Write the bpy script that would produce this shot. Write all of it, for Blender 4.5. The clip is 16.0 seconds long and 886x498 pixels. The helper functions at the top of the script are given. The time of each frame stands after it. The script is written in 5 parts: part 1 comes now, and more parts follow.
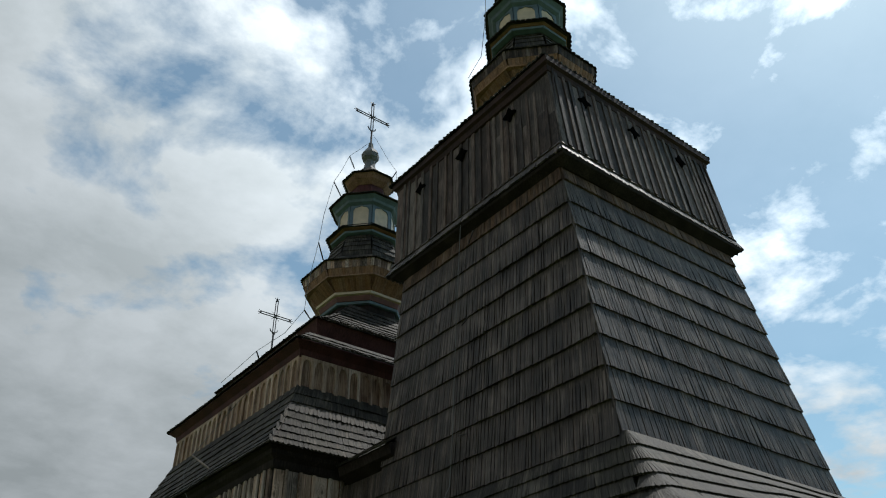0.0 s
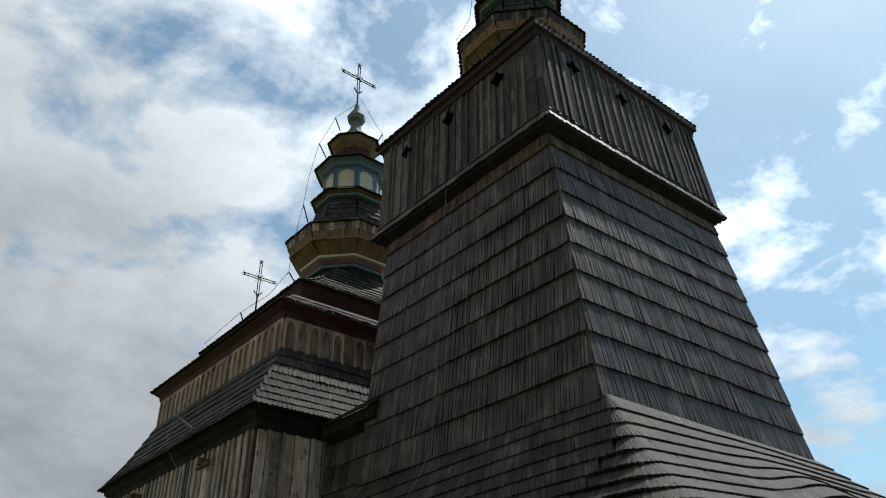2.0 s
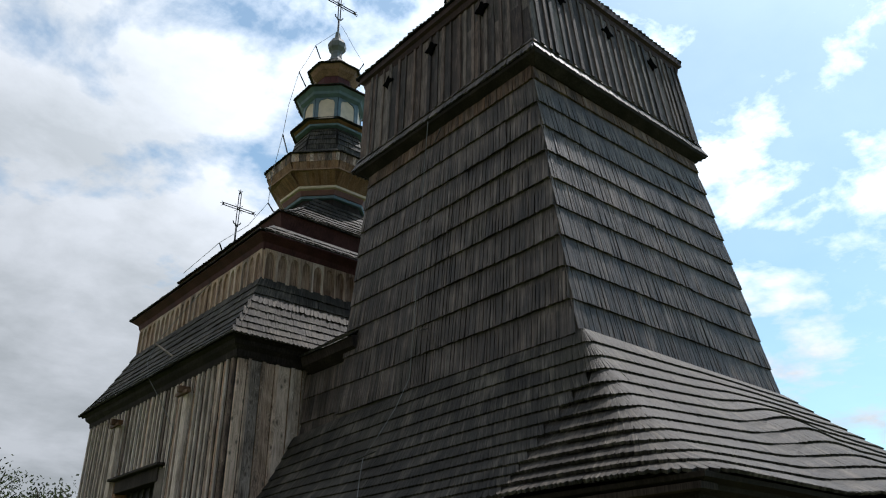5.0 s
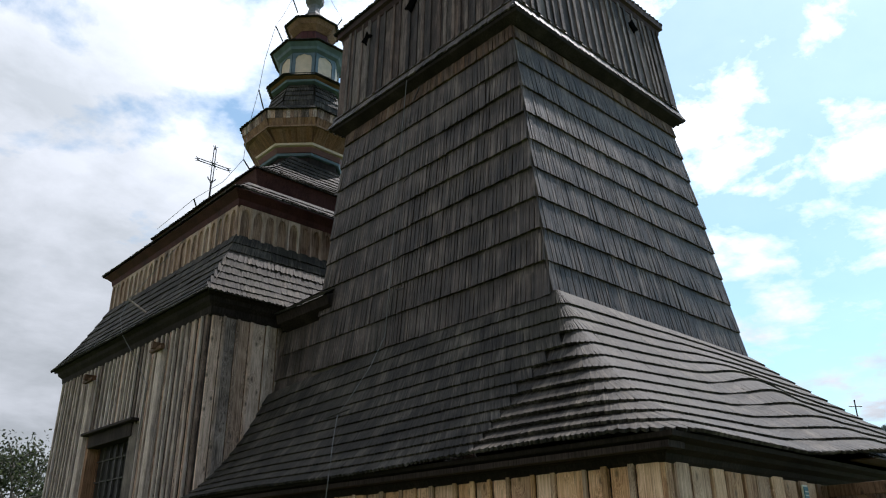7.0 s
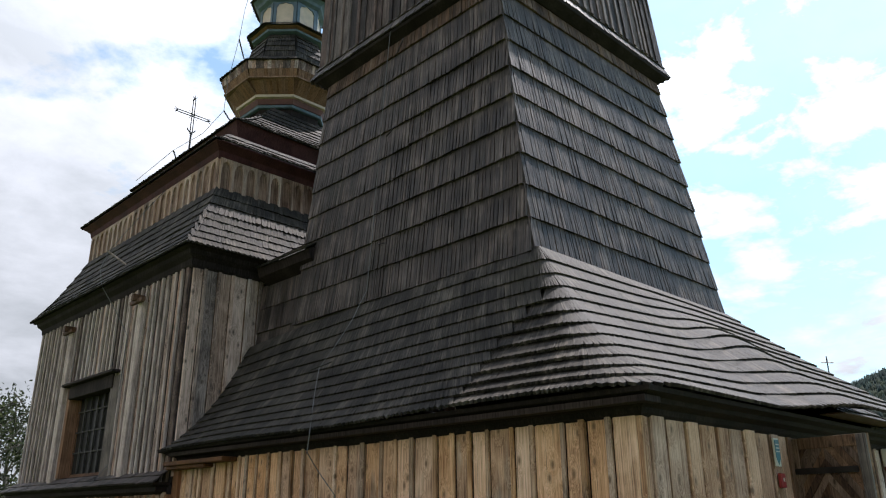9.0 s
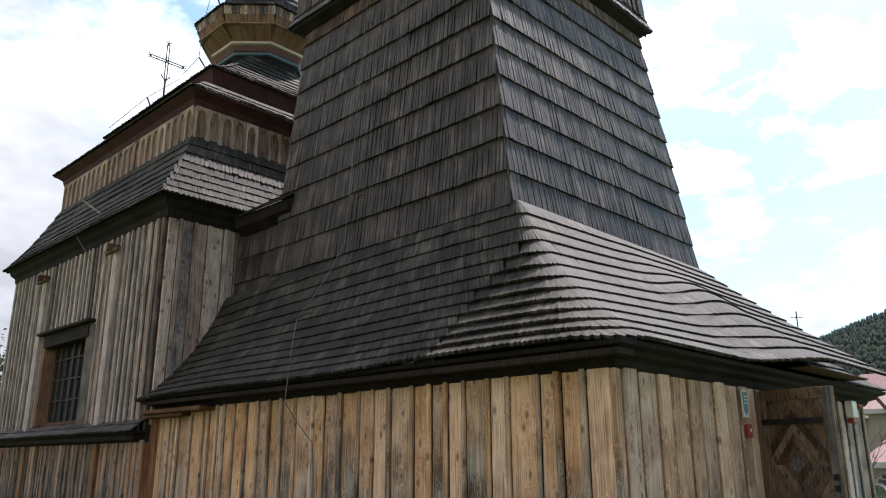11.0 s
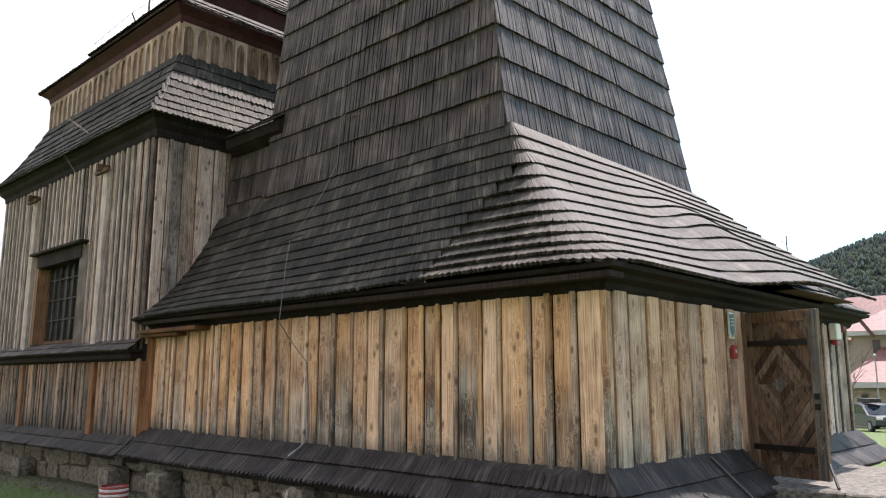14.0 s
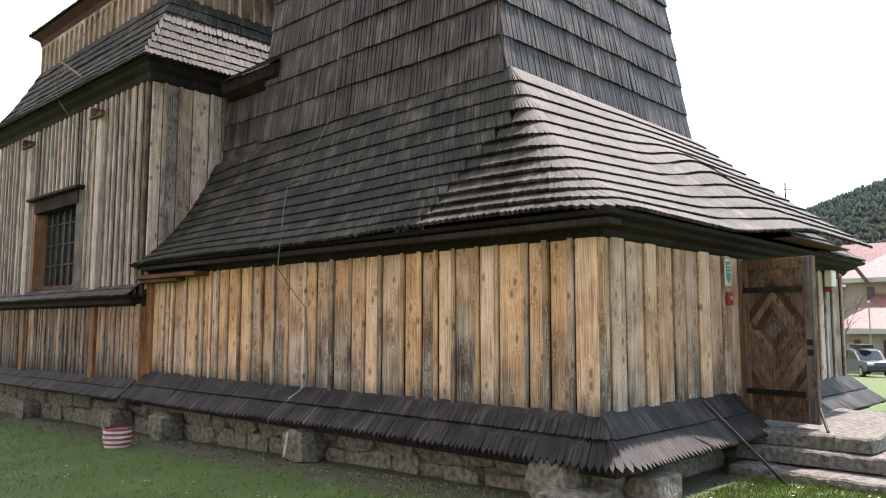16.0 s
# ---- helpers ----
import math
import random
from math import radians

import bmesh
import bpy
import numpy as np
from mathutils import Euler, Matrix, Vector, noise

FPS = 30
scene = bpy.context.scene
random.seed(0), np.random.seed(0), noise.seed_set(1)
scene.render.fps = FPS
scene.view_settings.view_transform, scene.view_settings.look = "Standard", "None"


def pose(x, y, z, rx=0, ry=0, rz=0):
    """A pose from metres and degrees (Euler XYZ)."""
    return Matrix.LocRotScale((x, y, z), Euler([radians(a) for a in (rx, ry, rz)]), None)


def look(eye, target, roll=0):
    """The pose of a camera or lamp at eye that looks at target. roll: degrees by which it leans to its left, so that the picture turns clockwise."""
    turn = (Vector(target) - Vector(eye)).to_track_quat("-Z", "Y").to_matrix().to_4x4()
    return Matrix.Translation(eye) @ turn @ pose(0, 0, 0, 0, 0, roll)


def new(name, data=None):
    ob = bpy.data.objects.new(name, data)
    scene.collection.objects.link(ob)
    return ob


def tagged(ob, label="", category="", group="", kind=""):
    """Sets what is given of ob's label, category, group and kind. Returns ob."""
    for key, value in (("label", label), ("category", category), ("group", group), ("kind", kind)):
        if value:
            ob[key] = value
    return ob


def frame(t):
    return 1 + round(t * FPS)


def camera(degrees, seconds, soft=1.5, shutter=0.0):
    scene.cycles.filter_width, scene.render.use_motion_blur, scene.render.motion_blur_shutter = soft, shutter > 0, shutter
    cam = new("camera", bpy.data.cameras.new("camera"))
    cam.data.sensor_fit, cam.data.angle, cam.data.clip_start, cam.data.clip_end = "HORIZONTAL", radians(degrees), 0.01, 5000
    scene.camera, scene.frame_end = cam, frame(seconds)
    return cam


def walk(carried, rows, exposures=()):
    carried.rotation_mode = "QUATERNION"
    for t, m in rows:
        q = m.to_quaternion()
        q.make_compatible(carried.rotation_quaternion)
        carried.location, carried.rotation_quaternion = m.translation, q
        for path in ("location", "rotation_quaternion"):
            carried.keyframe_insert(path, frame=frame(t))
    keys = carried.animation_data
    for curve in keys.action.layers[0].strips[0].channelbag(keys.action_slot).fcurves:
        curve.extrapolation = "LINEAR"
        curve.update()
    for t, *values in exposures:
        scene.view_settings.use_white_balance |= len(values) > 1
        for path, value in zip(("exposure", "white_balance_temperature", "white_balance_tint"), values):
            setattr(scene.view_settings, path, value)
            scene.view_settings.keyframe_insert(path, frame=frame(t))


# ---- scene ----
cam = camera(60.6, 16.0, soft=1.1)
PATH = [
    (0, pose(0, 0, 1.65, 123.362, 0.728, -37.755)),
    (0.5, pose(0, 0, 1.65, 122.633, 0.648, -38.166)),
    (1, pose(0, 0, 1.65, 121.927, 0.639, -38.526)),
    (1.5, pose(0, 0, 1.65, 121.236, 0.639, -38.816)),
    (2, pose(0, 0, 1.65, 120.639, 0.621, -39.151)),
    (2.5, pose(0, 0, 1.65, 119.740, 0.576, -39.415)),
    (3, pose(0, 0, 1.65, 118.896, 0.570, -39.870)),
    (3.5, pose(0, 0, 1.65, 118.024, 0.527, -40.201)),
    (4, pose(0, 0, 1.65, 117.277, 0.539, -40.443)),
    (6.5, pose(0, 0, 1.65, 113.197, 0.407, -42.189)),
    (7, pose(0, 0, 1.65, 112.585, 0.400, -42.879)),
    (7.5, pose(0, 0, 1.65, 111.817, 0.388, -43.345)),
    (8, pose(0, 0, 1.65, 110.984, 0.358, -43.696)),
    (8.5, pose(0, 0, 1.65, 110.036, 0.339, -44.005)),
    (9, pose(0, 0, 1.65, 109.188, 0.309, -44.344)),
    (11.5, pose(0, 0, 1.65, 104.787, 0.177, -46.426)),
    (12, pose(0, 0, 1.65, 103.957, 0.176, -46.664)),
    (12.5, pose(0, 0, 1.65, 102.815, 0.155, -46.804)),
    (13, pose(0, 0, 1.65, 101.762, 0.116, -46.795)),
    (13.5, pose(0, 0, 1.65, 100.829, 0.082, -46.675)),
    (14, pose(0, 0, 1.65, 99.768, 0.009, -46.686)),
    (14.5, pose(0, 0, 1.65, 98.618, -0.013, -46.715)),
    (15, pose(0, 0, 1.65, 97.592, -0.047, -46.833)),
    (15.5, pose(0, 0, 1.65, 96.679, -0.079, -46.829)),
    (16, pose(0, 0, 1.65, 95.724, -0.107, -46.861)),
    ]
# the clip's camera opens up as it tilts down from the sky
walk(cam, PATH, exposures=[(0, -0.70, 6200, 9), (4, -0.28, 6170, 13), (6.5, -0.08, 6120, 16), (9, 0.20, 6170, 18), (12, 0.54, 6320, 20), (16, 1.14, 6540, 22)])

# ---- world, sun ----
world = bpy.data.worlds.new("sky")
scene.world = world
world.use_nodes = True
SUN_DIR = Vector((1.5, -0.04, 2.5)).normalized()


def sky_nodes():
    nt = world.node_tree
    nt.nodes.clear()
    N, L = nt.nodes.new, nt.links.new
    out, bg = N("ShaderNodeOutputWorld"), N("ShaderNodeBackground")
    sky = N("ShaderNodeTexSky")
    sky.sky_type, sky.sun_disc = "NISHITA", False
    sky.sun_elevation = math.asin(SUN_DIR.z)
    sky.sun_rotation = math.atan2(SUN_DIR.x, SUN_DIR.y)
    sky.air_density, sky.dust_density, sky.ozone_density = 1.0, 0.6, 1.6
    geo = N("ShaderNodeTexCoord")
    sep = N("ShaderNodeSeparateXYZ")
    L(geo.outputs["Generated"], sep.inputs[0])

    def m(op, a, b):
        n = N("ShaderNodeMath")
        n.operation = op
        for i, q in enumerate((a, b)):
            if isinstance(q, (int, float)):
                n.inputs[i].default_value = q
            elif q is not None:
                L(q, n.inputs[i])
        return n.outputs[0]
    zz = m("ADD", m("MAXIMUM", sep.outputs[2], 0.0), 0.22)
    px, py = m("DIVIDE", sep.outputs[0], zz), m("DIVIDE", sep.outputs[1], zz)
    comb = N("ShaderNodeCombineXYZ")
    L(px, comb.inputs[0]), L(py, comb.inputs[1])
    comb.inputs[2].default_value = 9.3
    big, fine = N("ShaderNodeTexNoise"), N("ShaderNodeTexNoise")
    for n, sc, det, rough in ((big, 4.2, 11, 0.58), (fine, 3.6, 9, 0.6)):
        n.inputs["Scale"].default_value, n.inputs["Detail"].default_value = sc, det
        n.inputs["Roughness"].default_value = rough
        n.inputs["Distortion"].default_value = 0.15
        L(comb.outputs[0], n.inputs["Vector"])
    # thinner cloud towards the right-hand side of the church
    lean = m("MULTIPLY", m("SUBTRACT", sep.outputs[0], m("MULTIPLY", sep.outputs[1], 0.9)), 0.19)
    low = m("MULTIPLY", m("SUBTRACT", 0.52, sep.outputs[2]), 0.27)
    cover = m("ADD", m("SUBTRACT", big.outputs["Fac"], lean), low)
    ramp = N("ShaderNodeValToRGB")
    ramp.color_ramp.elements[0].position, ramp.color_ramp.elements[1].position = 0.41, 0.575
    ramp.color_ramp.elements[0].color = (0.10, 0.10, 0.10, 1)
    L(cover, ramp.inputs[0])
    shade = N("ShaderNodeValToRGB")
    e = shade.color_ramp.elements
    e[0].position, e[0].color = 0.34, (8.4, 9.1, 9.2, 1)
    e[1].position, e[1].color = 0.64, (11.8, 12.5, 12.7, 1)
    L(fine.outputs["Fac"], shade.inputs[0])
    # cloud scatters sunlight forwards: brighter towards the sun
    dot = N("ShaderNodeVectorMath")
    dot.operation = "DOT_PRODUCT"
    L(geo.outputs["Generated"], dot.inputs[0])
    dot.inputs[1].default_value = SUN_DIR
    glow = m("ADD", m("MULTIPLY", m("POWER", m("MAXIMUM", dot.outputs["Value"], 0.0), 3.5), 2.2), 0.45)
    # grey undersides of the low cloud on the sunward side
    low_bank = m("MULTIPLY", m("MINIMUM", m("MAXIMUM", m("MULTIPLY", m("SUBTRACT", 0.5, sep.outputs[2]), 2.0), 0.0), 1.0), m("MAXIMUM", sep.outputs[0], 0.0))
    glow = m("MULTIPLY", glow, m("SUBTRACT", 1.0, m("MULTIPLY", low_bank, 0.54)))
    bright = N("ShaderNodeVectorMath")
    bright.operation = "SCALE"
    L(shade.outputs[0], bright.inputs[0]), L(glow, bright.inputs["Scale"])
    tint = N("ShaderNodeMix")
    tint.data_type = "RGBA"
    tint.blend_type = "MULTIPLY"
    tint.inputs["Factor"].default_value = 1.0
    L(sky.outputs[0], tint.inputs["A"])
    tint.inputs["B"].default_value = (1.40, 1.67, 1.44, 1)
    mix = N("ShaderNodeMix")
    mix.data_type = "RGBA"
    L(ramp.outputs[0], mix.inputs["Factor"]), L(tint.outputs["Result"], mix.inputs["A"]), L(bright.outputs[0], mix.inputs["B"])
    L(mix.outputs["Result"], bg.inputs[0])
    bg.inputs[1].default_value = 0.125
    L(bg.outputs[0], out.inputs[0])


sky_nodes()
sun = bpy.data.lights.new("sun", "SUN")
sun.energy, sun.angle, sun.color = 4.7, radians(0.8), (1.0, 0.95, 0.87)
sun_ob = new("sun", sun)
sun_ob.matrix_basis = look(SUN_DIR * 60, (0, 0, 0))


# ---- materials ----
def ramp_node(nt, stops):
    n = nt.nodes.new("ShaderNodeValToRGB")
    el = n.color_ramp.elements
    while len(el) < len(stops):
        el.new(0.5)
    for e, (p, c) in zip(el, stops):
        e.position, e.color = p, (*c, 1)
    return n


def wood(name, dark, mid, light, grain=(38, 38, 1.6), rough=0.75, bump=0.25, vary=0.5, weather=None, island=False, gloss=0.3, knots=False, moss=None, uv=False, cracks=0.7):
    """Old timber: fibres along the chosen axis, blotches, tone from piece to piece, and a bleached and damp-stained foot where weather=(z, height) says."""
    mat = bpy.data.materials.new(name)
    mat.use_nodes = True
    nt = mat.node_tree
    N, L = nt.nodes.new, nt.links.new
    b = nt.nodes["Principled BSDF"]
    geo, info = N("ShaderNodeNewGeometry"), N("ShaderNodeObjectInfo")
    rnd = geo.outputs["Random Per Island"] if island else info.outputs["Random"]
    shift = N("ShaderNodeVectorMath")
    shift.operation = "MULTIPLY_ADD"
    cx = N("ShaderNodeCombineXYZ")
    for i in range(3):
        L(rnd, cx.inputs[i])
    L(cx.outputs[0], shift.inputs[0])
    shift.inputs[1].default_value = (17, 31, 23)
    if uv:
        tc_ = N("ShaderNodeTexCoord")
        L(tc_.outputs["UV"], shift.inputs[2])
    else:
        L(geo.outputs["Position"], shift.inputs[2])
    stretch = N("ShaderNodeVectorMath")
    stretch.operation = "MULTIPLY"
    L(shift.outputs[0], stretch.inputs[0])
    stretch.inputs[1].default_value = grain
    fib, blot = N("ShaderNodeTexNoise"), N("ShaderNodeTexNoise")
    fibre = stretch.outputs[0]
    if knots:
        # knots lie in the face of the board, and the fibres bend round them
        face, kv, v, near_knot, swirl = N("ShaderNodeSeparateXYZ"), N("ShaderNodeCombineXYZ"), N("ShaderNodeTexVoronoi"), N("ShaderNodeMapRange"), N("ShaderNodeVectorMath")
        L(shift.outputs[0], face.inputs[0])
        across, upward = N("ShaderNodeMath"), N("ShaderNodeMath")
        across.operation, upward.operation = "ADD", "MULTIPLY"
        L(face.outputs[0], across.inputs[0]), L(face.outputs[1], across.inputs[1])
        L(face.outputs[2], upward.inputs[0])
        upward.inputs[1].default_value = 0.5
        L(across.outputs[0], kv.inputs[0]), L(upward.outputs[0], kv.inputs[1])
        v.voronoi_dimensions = "2D"
        v.inputs["Scale"].default_value = 4.3
        L(kv.outputs[0], v.inputs["Vector"])
        near_knot.inputs["From Min"].default_value, near_knot.inputs["From Max"].default_value = 0.42, 0.0
        near_knot.inputs["To Max"].default_value = 5.0
        L(v.outputs["Distance"], near_knot.inputs["Value"])
        swirl.operation = "ADD"
        L(stretch.outputs[0], swirl.inputs[0]), L(near_knot.outputs[0], swirl.inputs[1])
        fibre = swirl.outputs[0]
    fib.inputs["Scale"].default_value, fib.inputs["Detail"].default_value, fib.inputs["Roughness"].default_value = 1.0, 6, 0.65
    fib.inputs["Distortion"].default_value = 0.6
    blot.inputs["Scale"].default_value, blot.inputs["Detail"].default_value = 2.3, 4
    L(fibre, fib.inputs["Vector"]), L(geo.outputs["Position"] if uv else shift.outputs[0], blot.inputs["Vector"])

    def m(op, a, c, d=None):
        n = N("ShaderNodeMath")
        n.operation = op
        for i, q in enumerate((a, c, d)):
            if isinstance(q, (int, float)):
                n.inputs[i].default_value = q
            elif q is not None:
                L(q, n.inputs[i])
        return n.outputs[0]
    tone = m("ADD", m("MULTIPLY", fib.outputs["Fac"], 0.62), m("MULTIPLY", blot.outputs["Fac"], 0.38))
    tone = m("ADD", tone, m("MULTIPLY", m("SUBTRACT", rnd, 0.5), 0.22 * vary))
    r = ramp_node(nt, [(0.36, dark), (0.5, mid), (0.65, light)])
    L(tone, r.inputs[0])
    col = r.outputs[0]

    def mixed(fac, a, c, mode="MIX"):
        n = N("ShaderNodeMix")
        n.data_type, n.blend_type = "RGBA", mode
        for q, key in ((fac, "Factor"), (a, "A"), (c, "B")):
            if isinstance(q, tuple):
                n.inputs[key].default_value = (*q, 1)
            elif isinstance(q, (int, float)):
                n.inputs[key].default_value = q
            else:
                L(q, n.inputs[key])
        return n.outputs["Result"]
    hue = N("ShaderNodeHueSaturation")
    L(col, hue.inputs["Color"])
    L(m("MULTIPLY_ADD", rnd, 0.5 * vary, 1 - 0.25 * vary), hue.inputs["Value"])
    L(m("MULTIPLY_ADD", m("FRACT", m("MULTIPLY", rnd, 7.31), None), 0.6 * vary, 1 - 0.35 * vary), hue.inputs["Saturation"])
    col = hue.outputs[0]
    if weather:
        z0, high, grey = weather
        sep = N("ShaderNodeSeparateXYZ")
        L(geo.outputs["Position"], sep.inputs[0])
        st = N("ShaderNodeTexNoise")
        st.inputs["Scale"].default_value, st.inputs["Detail"].default_value = 1.0, 5
        sv = N("ShaderNodeVectorMath")
        sv.operation = "MULTIPLY"
        L(shift.outputs[0], sv.inputs[0])
        sv.inputs[1].default_value = (7, 7, 1.2)
        L(sv.outputs[0], st.inputs["Vector"])
        up = m("DIVIDE", m("SUBTRACT", sep.outputs[2], z0), high)
        wob = m("ADD", m("MULTIPLY", m("SUBTRACT", st.outputs["Fac"], 0.5), 3.2), m("MULTIPLY", m("SUBTRACT", rnd, 0.5), 1.3))
        k = N("ShaderNodeMapRange")
        k.inputs["From Min"].default_value, k.inputs["From Max"].default_value = 1.15, 0.05
        L(m("ADD", up, wob), k.inputs["Value"])
        g = ramp_node(nt, [(0.40, tuple(q * 0.3 for q in grey)), (0.49, tuple(q * 1.7 for q in grey)), (0.59, tuple(q * 3.8 for q in grey))])
        L(tone, g.inputs[0])
        col = mixed(m("MULTIPLY", k.outputs[0], 0.93), col, g.outputs[0])
        damp = N("ShaderNodeMapRange")
        damp.inputs["From Min"].default_value, damp.inputs["From Max"].default_value = 0.34, 0.03
        L(m("ADD", up, m("MULTIPLY", m("SUBTRACT", st.outputs["Fac"], 0.5), 0.5)), damp.inputs["Value"])
        col = mixed(m("MULTIPLY", damp.outputs[0], 0.85), col, tuple(q * 0.45 for q in grey))
    if knots:
        kr = ramp_node(nt, [(0.045, (1, 1, 1)), (0.085, (0.45, 0.45, 0.45)), (0.15, (0, 0, 0))])
        L(v.outputs["Distance"], kr.inputs[0])
        col = mixed(m("MULTIPLY", kr.outputs[0], 0.85), col, tuple(q * 0.28 for q in mid))
    if cracks:
        cv, cn = N("ShaderNodeVectorMath"), N("ShaderNodeTexNoise")
        cv.operation = "MULTIPLY"
        L(shift.outputs[0], cv.inputs[0])
        cv.inputs[1].default_value = (95, 95, 1.1) if not uv else (140, 1.6, 1)
        cn.inputs["Scale"].default_value, cn.inputs["Detail"].default_value, cn.inputs["Distortion"].default_value = 1.0, 3, 0.9
        L(cv.outputs[0], cn.inputs["Vector"])
        cr = ramp_node(nt, [(0.58, (0, 0, 0)), (0.68, (1, 1, 1))])
        L(cn.outputs["Fac"], cr.inputs[0])
        col = mixed(m("MULTIPLY", cr.outputs[0], cracks), col, tuple(q * 0.3 for q in dark))
    if moss:
        ms = N("ShaderNodeTexNoise")
        ms.inputs["Scale"].default_value, ms.inputs["Detail"].default_value = 0.9, 8
        L(geo.outputs["Position"], ms.inputs["Vector"])
        mr = ramp_node(nt, [(0.55, (0, 0, 0)), (0.72, (1, 1, 1))])
        L(ms.outputs["Fac"], mr.inputs[0])
        col = mixed(m("MULTIPLY", mr.outputs[0], 0.55), col, moss)
    L(col, b.inputs["Base Color"])
    rr = N("ShaderNodeMapRange")
    rr.inputs["To Min"].default_value, rr.inputs["To Max"].default_value = rough - 0.15, rough + 0.15
    L(tone, rr.inputs["Value"])
    L(rr.outputs[0], b.inputs["Roughness"])
    b.inputs["Specular IOR Level"].default_value = gloss
    bp = N("ShaderNodeBump")
    bp.inputs["Strength"].default_value, bp.inputs["Distance"].default_value = bump, 0.02
    L(fib.outputs["Fac"], bp.inputs["Height"])
    L(bp.outputs[0], b.inputs["Normal"])
    return mat


def plain(name, color, rough=0.6, metal=0.0, noise_scale=6.0, amount=0.25, bump=0.1, stretch=(1, 1, 1)):
    mat = bpy.data.materials.new(name)
    mat.use_nodes = True
    nt = mat.node_tree
    N, L = nt.nodes.new, nt.links.new
    b = nt.nodes["Principled BSDF"]
    geo, n, vm = N("ShaderNodeNewGeometry"), N("ShaderNodeTexNoise"), N("ShaderNodeVectorMath")
    vm.operation = "MULTIPLY"
    L(geo.outputs["Position"], vm.inputs[0])
    vm.inputs[1].default_value = stretch
    n.inputs["Scale"].default_value, n.inputs["Detail"].default_value = noise_scale, 6
    L(vm.outputs[0], n.inputs["Vector"])
    r = ramp_node(nt, [(0.3, tuple(c * (1 - amount) for c in color)), (0.7, tuple(min(1, c * (1 + amount)) for c in color))])
    L(n.outputs["Fac"], r.inputs[0])
    L(r.outputs[0], b.inputs["Base Color"])
    b.inputs["Roughness"].default_value, b.inputs["Metallic"].default_value = rough, metal
    bp = N("ShaderNodeBump")
    bp.inputs["Strength"].default_value, bp.inputs["Distance"].default_value = bump, 0.02
    L(n.outputs["Fac"], bp.inputs["Height"]), L(bp.outputs[0], b.inputs["Normal"])
    return mat


PINE = wood("pine_boards", (0.225, 0.097, 0.0451), (0.61, 0.338, 0.178), (0.86, 0.553, 0.352), grain=(60, 60, 1.3), vary=0.4, weather=(0.68, 0.9, (0.118, 0.099, 0.08)), knots=True, bump=0.3)
# darker pine for the boards below the nave ledge, greyed at the foot
LOWPINE = wood("dark_low_boards", (0.075, 0.036, 0.021), (0.28, 0.15, 0.088), (0.48, 0.29, 0.185), grain=(60, 60, 1.3), vary=0.7, weather=(0.60, 1.35, (0.095, 0.08, 0.068)), knots=True, bump=0.3)
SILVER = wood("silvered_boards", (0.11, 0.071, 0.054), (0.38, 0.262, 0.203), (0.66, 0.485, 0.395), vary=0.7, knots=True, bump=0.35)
GREYWOOD = wood("weathered_boards", (0.05, 0.031, 0.0235), (0.225, 0.15, 0.116), (0.55, 0.385, 0.305), vary=0.9, knots=True, bump=0.35)
PALEWOOD = wood("bleached_beam", (0.2, 0.148, 0.122), (0.45, 0.345, 0.292), (0.7, 0.55, 0.47), vary=0.3)
STRAW = wood("bleached_pine", (0.215, 0.099, 0.0515), (0.56, 0.325, 0.203), (0.8, 0.525, 0.365), grain=(60, 60, 1.3), vary=0.4, weather=(0.68, 0.42, (0.125, 0.10, 0.078)), cracks=0.45, knots=True, bump=0.3)
BATTEN = wood("greyed_batten", (0.15, 0.0805, 0.045), (0.46, 0.272, 0.158), (0.73, 0.49, 0.325), grain=(60, 60, 1.3), vary=0.7, weather=(0.70, 0.8, (0.115, 0.096, 0.078)), knots=True)
POSTWOOD = wood("orange_brown_post", (0.12, 0.05, 0.022), (0.27, 0.125, 0.06), (0.40, 0.21, 0.11), vary=0.3)
BROWNWOOD = wood("brown_timber", (0.05, 0.022, 0.011), (0.14, 0.065, 0.03), (0.24, 0.12, 0.06), vary=0.5)
SOFFIT = wood("brown_soffit", (0.026, 0.013, 0.008), (0.066, 0.035, 0.021), (0.11, 0.062, 0.04), vary=0.4)
TARRED = wood("tarred_timber", (0.0115, 0.0078, 0.0068), (0.0235, 0.0162, 0.0142), (0.052, 0.038, 0.033), vary=0.4, rough=0.8, gloss=0.12)
EAVEBROWN = wood("dark_brown_eave", (0.014, 0.0066, 0.0056), (0.036, 0.017, 0.0145), (0.066, 0.034, 0.029), vary=0.4)
REDBROWN = wood("red_brown_cornice", (0.024, 0.0068, 0.0066), (0.066, 0.018, 0.0175), (0.108, 0.036, 0.033), vary=0.4)
BELFRY = wood("belfry_boards", (0.0165, 0.0108, 0.009), (0.064, 0.043, 0.0365), (0.172, 0.122, 0.105), vary=0.8, bump=0.4)
SHINGLE = wood("dark_shingle", (0.0138, 0.0099, 0.0084), (0.0575, 0.042, 0.0353), (0.184, 0.138, 0.118), grain=(48, 1.5, 1), uv=True, island=True, vary=0.42, rough=0.55, gloss=0.3, bump=0.6, moss=(0.026, 0.023, 0.013))
SHINGLE_ONE = wood("dark_shingle_single", (0.0138, 0.0099, 0.0084), (0.0575, 0.042, 0.0353), (0.184, 0.138, 0.118), grain=(48, 1.5, 1), uv=True, vary=0.42, rough=0.55, gloss=0.3, bump=0.6, moss=(0.026, 0.023, 0.013))
